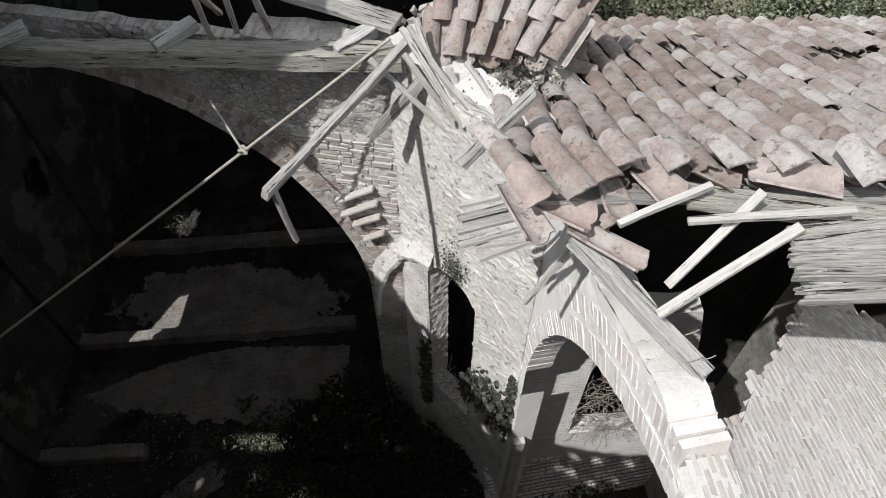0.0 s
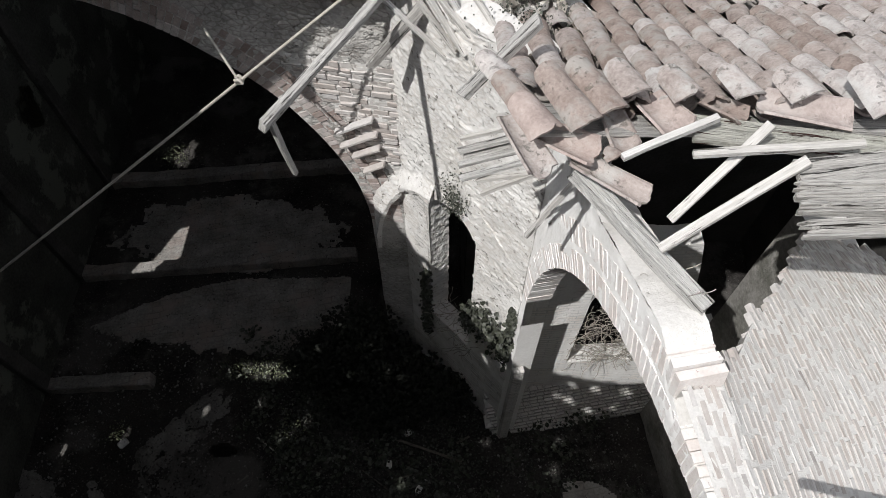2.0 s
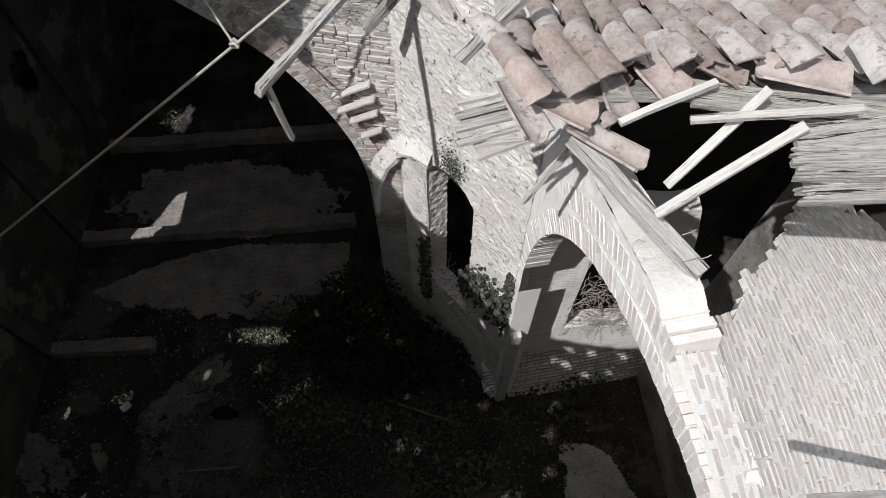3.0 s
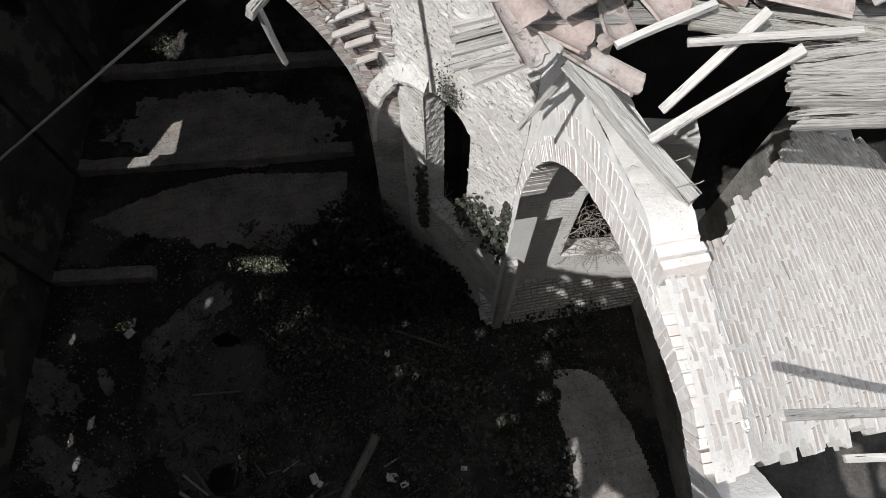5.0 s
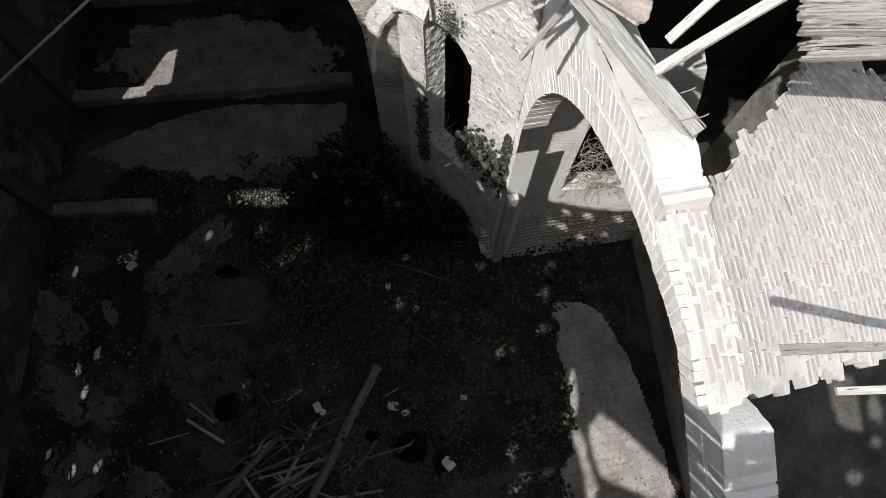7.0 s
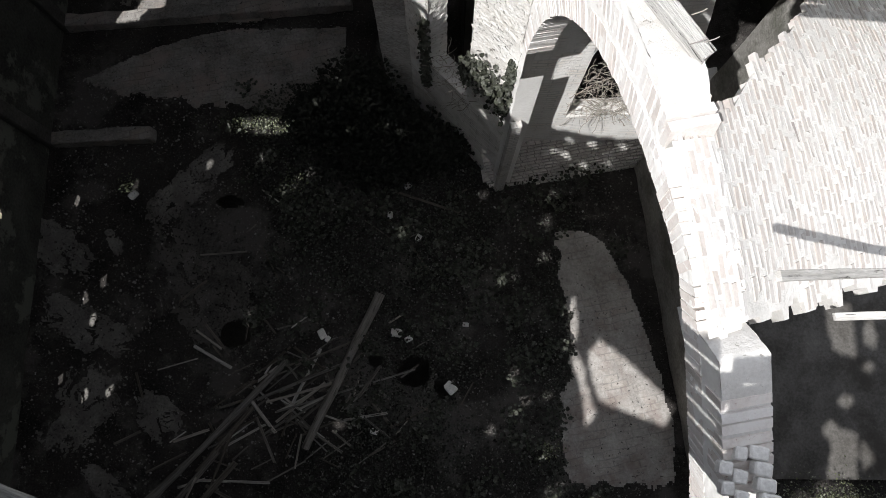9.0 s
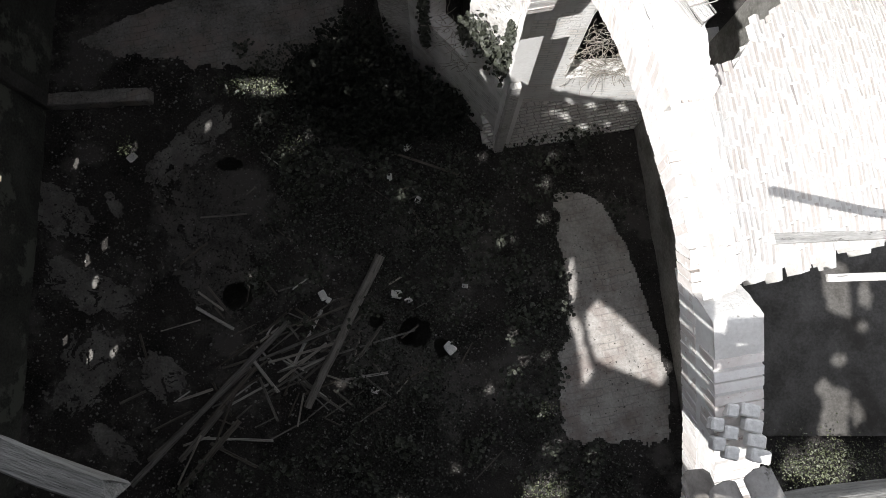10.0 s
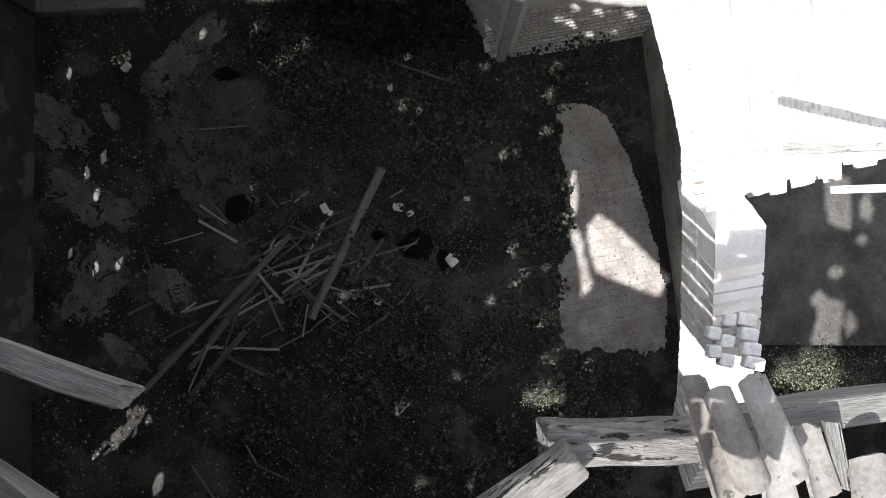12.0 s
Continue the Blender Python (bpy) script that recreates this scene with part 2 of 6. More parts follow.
WOOD_BEAM = material("grey mossy beam", (0.20, 0.198, 0.172), (0.60, 0.585, 0.53), 11, 2.5, 1.0, stretch=(0.9, 18, 18), stain=(0.46, 0.46, 0.40), depth=0.03, speck=(0.05, 0.019, 0.016), speck_scale=2.2, speck_at=0.58)
# A darker tone of old timber for the poles and laths on the floor.
WOOD_OLD_DARK = material("dark old timber", (0.035, 0.032, 0.029), (0.24, 0.222, 0.20), 11, 2.5, 1.0, vary=0.3, stretch=(0.9, 18, 18), depth=0.02)
# Earth and dust; the near-black base also carries the interior's shade.
EARTH = material("earth and rubble dust darkened for shade", (0.0015, 0.0014, 0.0013), (0.068, 0.062, 0.058), 34, 1.1, 1.0, stain=(0.11, 0.103, 0.097), depth=0.06, stain_at=(0.52, 0.60), speck=(0.24, 0.227, 0.215), speck_scale=24, speck_at=0.61)
PAVING = courses(material("bare plastered floor", (0.23, 0.215, 0.202), (0.47, 0.447, 0.425), 22, 2.0, 0.5, stain=(0.23, 0.19, 0.175), speck=(0.07, 0.063, 0.059), speck_scale=16, speck_at=0.62), 12.0, pitch=0.12, contrast=0.93, strength=0.2, flat=True)
PAVING_OLD = courses(material("dull worn floor", (0.105, 0.098, 0.092), (0.31, 0.296, 0.28), 22, 2.0, 0.5, stain=(0.28, 0.235, 0.215), speck=(0.06, 0.055, 0.051), speck_scale=16, speck_at=0.6), 12.0, pitch=0.12, contrast=0.9, strength=0.2, flat=True)
PAVING_WORN = material("worn plaster floor remains", (0.05, 0.047, 0.044), (0.23, 0.219, 0.207), 26, 3.0, 0.9, stain=(0.13, 0.122, 0.115), speck=(0.03, 0.028, 0.026), speck_scale=15, speck_at=0.58)
PAVING_DUST = material("dusty trodden floor", (0.03, 0.028, 0.026), (0.13, 0.123, 0.116), 30, 3.0, 0.8, stain=(0.10, 0.093, 0.087), speck=(0.012, 0.011, 0.010), speck_scale=16, speck_at=0.56)
# Near-black plaster: the deep shade under the roofs is put into the colour.
WALL_SHADE = material("plaster darkened for deep shade", (0.03, 0.029, 0.027), (0.10, 0.096, 0.09), 20, 1.6, 0.9, stain=(0.05, 0.048, 0.043), depth=0.03)
# Greenish side wall kept near black; the interior's shade is in this colour.
WALL_LEFT = material("greenish plaster darkened for shade", (0.018, 0.0185, 0.016), (0.085, 0.086, 0.076), 20, 1.6, 0.9, stain=(0.13, 0.137, 0.115), depth=0.03, stain_at=(0.53, 0.57))
WALL_DARK = material("damp wall plaster", (0.17, 0.165, 0.15), (0.42, 0.405, 0.38), 20, 1.6, 0.9, stain=(0.12, 0.12, 0.10), depth=0.03)
# Weed green lowered towards black; the floor's shade sits in the colour.
LEAF = material("weed leaves darkened for shade", (0.004, 0.0044, 0.0036), (0.095, 0.10, 0.083), 30, 6, 0.2, rough=0.6, vary=0.75, island=True)
LEAF_SUN = material("sunlit green scrub", (0.045, 0.055, 0.03), (0.24, 0.26, 0.165), 30, 6, 0.2, rough=0.7, vary=0.7, island=True)
WOOD_LOG = material("bare grey log", (0.08, 0.074, 0.067), (0.33, 0.31, 0.285), 9, 2.5, 1.0, stretch=(0.9, 12, 12), depth=0.03, speck=(0.03, 0.028, 0.025), speck_scale=2.2, speck_at=0.6)
# Fig leaves darker still, with the bush's shade put into their green.
LEAF_FIG = material("fig leaves darkened for shade", (0.006, 0.0066, 0.005), (0.034, 0.037, 0.028), 30, 6, 0.2, rough=0.6, vary=0.6, island=True)
TWIG = material("dry twigs", (0.16, 0.14, 0.12), (0.42, 0.39, 0.34), 50, 6, 0.3)
ROPE = material("hemp rope", (0.28, 0.26, 0.23), (0.50, 0.47, 0.42), 90, 10, 0.6)
IRON = material("rusty iron", (0.20, 0.18, 0.165), (0.36, 0.34, 0.32), 80, 10, 0.4, rough=0.7)
LEAF_MID = material("ivy leaves", (0.008, 0.009, 0.007), (0.105, 0.113, 0.088), 30, 6, 0.2, rough=0.6, vary=0.6, island=True)
TILE_RED = material("redder terracotta tile", (0.25, 0.195, 0.175), (0.43, 0.35, 0.318), 40, 6, 0.9, vary=0.15, stain=(0.42, 0.37, 0.34), depth=0.012, speck=(0.2, 0.16, 0.14), speck_scale=9, speck_at=0.55, speck_soft=0.14)
# Channel tiles coloured darker: some dirt, and the shade of the gaps deepened.
TILE_GAP = material("channel tile dark with dirt and gap shade", (0.15, 0.13, 0.115), (0.34, 0.305, 0.28), 40, 6, 0.9, vary=0.25, stain=(0.20, 0.19, 0.165), depth=0.012, island=True)
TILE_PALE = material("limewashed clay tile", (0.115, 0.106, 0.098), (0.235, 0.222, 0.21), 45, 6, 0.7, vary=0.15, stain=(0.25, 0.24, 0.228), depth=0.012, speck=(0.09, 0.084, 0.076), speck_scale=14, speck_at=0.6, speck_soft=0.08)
# A pale floor in deep shade; most of that shade is painted in.
PAVING_SHADE = material("yard floor darkened for deep shade", (0.05, 0.047, 0.043), (0.14, 0.133, 0.125), 22, 2.0, 0.5, stain=(0.05, 0.045, 0.04))
GRIT = material("dull grit", (0.04, 0.037, 0.034), (0.32, 0.305, 0.29), 40, 5, 0.3, vary=0.4, island=True)
GROUND = material("dry ground", (0.10, 0.095, 0.06), (0.22, 0.20, 0.14), 6, 0.4, 0.6)


# ---------------- helpers for building ----------------
def part(name, bm, mat, parent=None, label=""):
    me = bpy.data.meshes.new(name)
    bm.to_mesh(me)
    bm.free()
    me.materials.append(mat)
    ob = new(name, me)
    if parent:
        ob.parent = parent
    if label:
        ob["label"] = label
    return ob


def joined(name, verts, faces, mat, parent=None, label=""):
    me = bpy.data.meshes.new(name)
    me.from_pydata(verts, [], faces)
    me.materials.append(mat)
    ob = new(name, me)
    if parent:
        ob.parent = parent
    if label:
        ob["label"] = label
    return ob


def empty(name, at, label, category, group="", kind=""):
    ob = new(name)
    ob.empty_display_size = 0.1
    ob.location = at
    return tagged(ob, label, category, group, kind)


def axes(az):
    a = radians(az)
    return Vector((math.cos(a), math.sin(a), 0)), Vector((-math.sin(a), math.cos(a), 0))


def strip_wall(name, p0, az, length, top, thick, mat, openings=(), z0=0.0, step=0.12, wobble=0.02, back=1, stretch=1.0):
    """A wall from p0 along az. top(s) gives its height; openings are (centre, half width, spring, sill); the thickness lies to the left (back=1) or right."""
    u, n = axes(az)
    n = n * back
    p = Vector((p0[0], p0[1], 0))
    ss = {0.0, length}
    k = max(2, int(length / step))
    ss |= {length * i / k for i in range(k + 1)}
    for c, r, zs, sill in openings:
        ss |= {c - r, c + r / stretch} | {c - r * math.cos(math.pi * j / 28) / (1 if j < 14 else stretch) for j in range(29)}
    ss = sorted(s for s in ss if -1e-6 <= s <= length + 1e-6)
    ss = [s for i, s in enumerate(ss) if i == 0 or s - ss[i - 1] > 1e-4]

    def spans(s0, s1):
        m = (s0 + s1) / 2
        for c, r, zs, sill in openings:
            if -r < m - c < r / stretch:
                f = lambda s: zs + math.sqrt(max(0, r * r - ((s - c) * (1 if s < c else stretch)) ** 2))
                out = [((f(s0), f(s1)), (max(f(s0), top(s0)), max(f(s1), top(s1))))]
                if sill > z0:
                    out.append(((z0, z0), (sill, sill)))
                return out
        return [((z0, z0), (top(s0), top(s1)))]

    verts, faces, cache, tops = [], [], {}, []

    def vid(s, z, side):
        key = (round(s, 4), round(z, 4), side)
        if key not in cache:
            q = p + u * s + n * (thick * side) + Vector((0, 0, z))
            w = noise.noise_vector(q * 2.3) * wobble
            cache[key] = len(verts)
            verts.append(q + w)
        return cache[key]

    prev = []
    for s0, s1 in zip(ss, ss[1:]):
        cur = spans(s0, s1)
        for (a0, a1), (b0, b1) in cur:
            nz = max(1, int((max(b0, b1) - min(a0, a1)) / 0.5))
            for side in (0, 1):
                for j in range(nz):
                    q = [vid(s0, a0 + (b0 - a0) * j / nz, side), vid(s1, a1 + (b1 - a1) * j / nz, side),
                         vid(s1, a1 + (b1 - a1) * (j + 1) / nz, side), vid(s0, a0 + (b0 - a0) * (j + 1) / nz, side)]
                    faces.append(q if side == 0 else q[::-1])
            tops.append(len(faces))
            faces.append([vid(s0, b0, 0), vid(s1, b1, 0), vid(s1, b1, 1), vid(s0, b0, 1)])
            faces.append([vid(s1, a1, 0), vid(s0, a0, 0), vid(s0, a0, 1), vid(s1, a1, 1)])
        prev.append(cur)
    # end faces and jambs
    def jamb(s, za, zb, flip):
        if zb - za > 1e-4:
            q = [vid(s, za, 0), vid(s, za, 1), vid(s, zb, 1), vid(s, zb, 0)]
            faces.append(q if not flip else q[::-1])
    jamb(0, z0, top(0), True)
    if not any(abs(c + r / stretch - length) < 0.01 for c, r, zs, sill in openings):
        jamb(length, z0, top(length), False)
    for c, r, zs, sill in openings:
        jamb(c - r, max(sill, z0), zs, False)
        if c + r / stretch < length - 0.01:
            jamb(c + r / stretch, max(sill, z0), zs, True)
    faces = [([v for i, v in enumerate(q) if v != q[i - 1]], int(k in set_tops)) for set_tops in [set(tops)] for k, q in enumerate(faces)]
    faces = [q for q in faces if len(q[0]) > 2]
    me = bpy.data.meshes.new(name)
    me.from_pydata(verts, [], [q for q, _ in faces])
    me.materials.append(mat)
    me.materials.append(GREAT_WALL if mat is GREAT_WALL else MORTAR)
    me.polygons.foreach_set("material_index", [k for _, k in faces])
    return new(name, me)


def box_bm(size, bevel=0.0, jitter=0.0, cuts=0):
    bm = bmesh.new()
    bmesh.ops.create_cube(bm, size=1.0)
    bmesh.ops.scale(bm, vec=size, verts=bm.verts)
    if cuts:
        long = [e for e in bm.edges if abs((e.verts[0].co - e.verts[1].co).normalized().x) > 0.9]
        bmesh.ops.subdivide_edges(bm, edges=long, cuts=cuts)
    if bevel:
        bmesh.ops.bevel(bm, geom=[e for e in bm.edges if e.calc_face_angle(0) > 0.5], offset=bevel, segments=1, affect="EDGES")
    if jitter:
        for v in bm.verts:
            v.co += noise.noise_vector(v.co * 4 + Vector((size[0] * 9, 0, 0))) * jitter
    return bm


def span_matrix(a, b, roll=0.0):
    """A pose whose x runs from a to b, with z as far up as may be."""
    a, b = Vector(a), Vector(b)
    x = (b - a).normalized()
    y = Vector((0, 0, 1)).cross(x)
    y = y.normalized() if y.length > 1e-3 else Vector((0, 1, 0))
    z = x.cross(y)
    m = Matrix((x, y, z)).transposed().to_4x4()
    m.translation = (a + b) / 2
    return m @ Matrix.Rotation(radians(roll), 4, "X"), (b - a).length


def timber(name, a, b, w, h, mat, label, category, group="", roll=0.0, ragged=0.0, split=False):
    """A sawn or split timber with slightly bowed edges and broken ends."""
    m, length = span_matrix(a, b, roll)
    bm = box_bm((length, w, h), min(w, h) * 0.08, 0.0, max(3, int(length / 0.18)))
    seed = Vector((a[0] * 7.1, a[1] * 5.3, a[2] * 3.7))
    for v in bm.verts:
        t = v.co.x / length
        v.co += noise.noise_vector(Vector((v.co.x * 2.2, v.co.y * 9, v.co.z * 9)) + seed) * min(w, h) * 0.2
        if abs(v.co.x) < length * 0.49:
            v.co.z += noise.noise(Vector((v.co.x * 14, v.co.y * 20, 2)) + seed) * min(w, h) * 0.07
        v.co.z += math.sin(t * 3 + seed.x) * length * 0.006
        if abs(t) > 0.47:
            v.co.x += noise.noise(Vector((v.co.y * 30, v.co.z * 30, t)) + seed) * ragged
    ob = part(name, bm, mat)
    ob.matrix_world = m
    return tagged(ob, label, category, group)


def leaves(name, spots, size, mat, rng, parent=None, label="", tilt=1.0):
    """Many small bent leaves, each a folded pair of quads, at the spots given."""
    verts, faces = [], []
    for p in spots:
        s = size * rng.uniform(0.5, 1.3)
        m = Euler((rng.uniform(-tilt, tilt), rng.uniform(-tilt, tilt), rng.uniform(0, 6.3))).to_matrix()
        k = len(verts)
        for q in ((0, -0.5, 0), (0.42, -0.1, 0.16), (0.3, 0.35, 0.12), (0, 0.55, 0), (-0.3, 0.35, 0.12), (-0.42, -0.1, 0.16)):
            verts.append(Vector(p) + m @ (Vector(q) * s))
        faces += [(k, k + 1, k + 2, k + 3), (k, k + 3, k + 4, k + 5)]
    return joined(name, verts, faces, mat, parent, label)


def tube(name, points, radius, mat, parent=None, label=""):
    cu = bpy.data.curves.new(name, "CURVE")
    cu.dimensions, cu.bevel_depth, cu.bevel_resolution = "3D", radius, 2
    sp = cu.splines.new("POLY")
    sp.points.add(len(points) - 1)
    for q, c in zip(sp.points, points):
        q.co = (*c, 1)
    ob = new(name, cu)
    me = bpy.data.meshes.new_from_object(ob)
    bpy.data.objects.remove(ob)
    me.materials.append(mat)
    ob = new(name, me)
    if parent:
        ob.parent = parent
    if label:
        ob["label"] = label
    return ob


# ---------------- large structure ----------------
SIDE, SIDE_AZ = (0.91, 3.46), -80.0
U1, N1 = axes(SIDE_AZ)
BIG, BIG_AZ = (-0.5, 5.05), 170.0                    # the great arch
BIG_S, BIG_R, BIG_Z = 3.75, 3.29, 4.2
U2, N2 = axes(BIG_AZ)


def floor_height(x, y):
    heap = 0.30 * math.exp(-((x + 0.8) ** 2 + (y - 1.0) ** 2) / 9.0)
    return heap + 0.05 * noise.noise(Vector((x * 0.8, y * 0.8, 0))) + 0.025 * noise.noise(Vector((x * 4, y * 4, 3)))


HOLES = [(-3.5, 0.83, 0.26, 0.25), (-1.09, 0.43, 0.13, 0.15), (-0.45, 0.21, 0.28, 0.24), (0.02, -0.03, 0.14, 0.17), (-3.73, 3.16, 0.24, 0.12), (-2.71, -3.57, 0.11, 0.10)]


def in_hole(x, y):
    w = noise.noise(Vector((x * 6, y * 6, 7))) * 0.45
    return any(((x - hx) / rx) ** 2 + ((y - hy) / ry) ** 2 < 1 + w for hx, hy, rx, ry in HOLES)


def build_floor():
    x0, x1, y0, y1, d = -7.6, 9.0, -11.4, 13.0, 0.05
    nx, ny = int((x1 - x0) / d), int((y1 - y0) / d)
    verts = [(x0 + i * d, y0 + j * d, floor_height(x0 + i * d, y0 + j * d)) for j in range(ny + 1) for i in range(nx + 1)]
    faces = [(j * (nx + 1) + i, j * (nx + 1) + i + 1, (j + 1) * (nx + 1) + i + 1, (j + 1) * (nx + 1) + i)
             for j in range(ny) for i in range(nx) if not in_hole(x0 + (i + 0.5) * d, y0 + (j + 0.5) * d)]
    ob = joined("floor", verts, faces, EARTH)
    ob.data.polygons.foreach_set("use_smooth", [True] * len(faces))
    return tagged(ob, "earth and rubble covered church floor with collapsed holes", "floor", kind="structure")


floor = build_floor()
bm = bmesh.new()
bmesh.ops.create_cube(bm, size=1)
bmesh.ops.scale(bm, vec=(17, 24.6, 0.1), verts=bm.verts)
# Floor colour carries the shade that keeps the holes black from above.
crypt = part("crypt_floor", bm, WALL_SHADE)
crypt.location = (0.7, 0.9, -6.0)
tagged(crypt, "dark vault floor below the broken holes", "floor", kind="structure")
# outside ground reaches the horizon as one sheet with an opening for the building
R = 1500
v = [(-R, -R, -0.3), (R, -R, -0.3), (R, R, -0.3), (-R, R, -0.3), (-7.6, -11.4, -0.3), (9, -11.4, -0.3), (9, 13, -0.3), (-7.6, 13, -0.3)]
ground = joined("ground", v, [(0, 1, 5, 4), (1, 2, 6, 5), (2, 3, 7, 6), (3, 0, 4, 7)], GROUND)
tagged(ground, "dry grassy ground round the ruin", "ground", kind="structure")


def ragged(base, amp, scale=1.6, seed=0.0):
    return lambda s: base + amp * noise.noise(Vector((s * scale, seed, 0))) + amp * 0.5 * noise.noise(Vector((s * scale * 4, seed, 5)))


def side_arch(s):
    """Underside of the side arch: a full left haunch, a hinge at the crown and a sagging near half."""
    far = 4.5 + 3.5 * (1 - min(1.0, max(0.0, (3.1 - s) / 3.12)) ** 2.4) ** (1 / 2.4)
    d = s - 2.5
    return min(far, 8.14 - 0.36 * d - 0.09 * d * d - 1.1 * max(0.0, d - 2.0) ** 2)


def side_top(s):
    high = min(max((2.32 - s) / 0.5, 0.0), 1.0)
    top = side_arch(s) + 0.20 + min(0.33, max(0.0, s - 3.2) * 1.6)
    top = max(top, high * (7.78 + 0.34 * min(s, 2.0)) + (1 - high) * top)
    return top + 0.03 * noise.noise(Vector((s * 5, 0, 0))) + 0.012 * noise.noise(Vector((s * 23, 2, 0)))


SIDE_T, SIDE_END, SIDE_LEFT = 0.28, 5.25, -0.16


def build_arch_wall():
    """The side arch with its spandrel: a finely modelled, uneven limewashed face, soffit, back and top."""
    verts, faces, kinds = [], [], []
    base = Vector((SIDE[0], SIDE[1], 0))

    def at(s, z, w):
        return base + U1 * s + N1 * w + Vector((0, 0, z))

    def skin(s, z):
        return -0.010 * noise.fractal(Vector((s * 3, z * 3, 1)), 0.9, 2.1, 5) - 0.007 * noise.fractal(Vector((s * 22, z * 9, 3)), 0.8, 2.1, 3)

    def sheet(rows, kind):
        k, n = len(verts), len(rows[0])
        for r in rows:
            verts.extend(r)
        for a in range(len(rows) - 1):
            for c in range(n - 1):
                q = k + a * n + c
                faces.append((q, q + 1, q + n + 1, q + n))
                kinds.append(kind)
    ss = [SIDE_END * (i / 170) ** 1.45 for i in range(171)]
    lefts = [SIDE_LEFT + (0 - SIDE_LEFT) * i / 5 for i in range(6)]
    m = 34
    sheet([[at(s, side_arch(s) + (side_top(s) - side_arch(s)) * j / m, skin(s, side_arch(s) + (side_top(s) - side_arch(s)) * j / m)) for j in range(m + 1)] for s in ss], 0)
    sheet([[at(s, side_top(0) * j / 120, skin(s, side_top(0) * j / 120)) for j in range(121)] for s in lefts], 0)
    sheet([[at(s, side_arch(s) + 0.004 * noise.noise(Vector((s * 14, j, 0))), SIDE_T * j / 6) for j in range(7)] for s in ss[::-1]], 0)
    sheet([[at(s, side_top(s) + 0.012 * noise.noise(Vector((s * 9, j, 4))) * (0 < j), SIDE_T * j / 6) for j in range(7)] for s in lefts + ss[1:]], 1)
    sheet([[at(s, side_arch(s) + (side_top(s) - side_arch(s)) * j / 4, SIDE_T) for j in range(5)] for s in ss[::-1]], 0)
    sheet([[at(0.0, 4.5 * j / 20, SIDE_T * k / 2) for j in range(21)] for k in range(3)], 0)
    me = bpy.data.meshes.new("wall_side_arch")
    me.from_pydata(verts, [], faces)
    me.materials.append(SIDE_WALL)
    me.materials.append(MORTAR)
    me.polygons.foreach_set("material_index", kinds)
    me.polygons.foreach_set("use_smooth", [True] * len(faces))
    return new("wall_side_arch", me)


wall_side = build_arch_wall()
tagged(wall_side, "pale lime washed wall with a brick side arch", "wall", kind="structure")
wall_great = strip_wall("wall_great_arch", BIG, BIG_AZ, 7.3, lambda s: (8.12 if s < 1.4 else 7.93) + 0.04 * noise.noise(Vector((s * 4, 0, 0))), 0.34, GREAT_WALL, [(BIG_S, BIG_R, BIG_Z, 0.0)], back=-1)
tagged(wall_great, "rough rubble wall over the great brick arch", "wall", kind="structure")
# splayed pier between the two arches, with a tall niche
CH_A, CH_B = Vector((-0.5, 5.05, 0)), Vector((0.885, 3.60, 0))
CH_AZ = math.degrees(math.atan2(CH_B.y - CH_A.y, CH_B.x - CH_A.x))
CH_L = (CH_B - CH_A).length
wall_pier = strip_wall("wall_splayed_pier", CH_A, CH_AZ, CH_L, ragged(8.25, 0.12, 2.2, 3), 0.31, PIER_WALL, [(0.86, 0.39, 5.15, 2.3)], step=0.08)
tagged(wall_pier, "sunlit splayed pier with a tall arched niche", "wall", kind="structure")
CU, CN = axes(CH_AZ)
core = strip_wall("wall_pier_core", CH_A + CN * 0.31, CH_AZ, CH_L, ragged(7.95, 0.1, 2.2, 6), 0.8, GREAT_WALL, z0=6.0, step=0.15)
tagged(core, "rubble core of the pier under the eaves", "wall", kind="structure")
BU, BN = axes(10.5)
wall_base = strip_wall("wall_chapel_base", Vector((1.15, 3.42, 0)) + BN * 0.42, 10.5, 3.0, ragged(0.98, 0.03), 0.3, BASE_WALL)
tagged(wall_base, "battered brick base of the chapel wall", "wall", kind="structure")
wall_chapel = strip_wall("wall_chapel_back", (0.97, 3.94), 3.0, 2.9, lambda s: (5.4 if s < 1.95 else max(2.9, 5.4 - 5 * (s - 1.95))) + 0.08 * noise.noise(Vector((s * 4, 0, 0))), 0.28, CHAPEL_WALL, [(1.39, 0.5, 4.0, 2.05)], z0=0.9)
tagged(wall_chapel, "pale chapel wall with a window full of dry branches", "wall", kind="structure")
wall_outer = strip_wall("wall_chapel_side", (3.45, 3.85), -83.0, 6.0, lambda s: 6.4 if s < 2.6 else 0.9 + 0.1 * noise.noise(Vector((s * 3, 0, 0))), 0.4, WALL_DARK)
tagged(wall_outer, "damp plastered chapel side wall", "wall", kind="structure")
# Walls under the roofs, coloured near black in place of their shade.
wall_far = strip_wall("wall_chapel_far", (0.9, 7.4), 0.0, 5.4, ragged(6.4, 0.02), 0.4, WALL_SHADE, step=0.4)
tagged(wall_far, "wall under the far eaves, its deep shade put into the colour", "wall", kind="structure")
wall_east = strip_wall("wall_side_east", (6.0, 3.2), 90.0, 4.4, ragged(6.4, 0.02), 0.3, WALL_SHADE, back=-1, step=0.4)
tagged(wall_east, "wall under the side roof, its deep shade put into the colour", "wall", kind="structure")
wall_end = strip_wall("wall_choir_end", (-7.6, 12.6), 0.0, 8.6, ragged(9.0, 0.1), 0.5, WALL_SHADE, step=0.4)
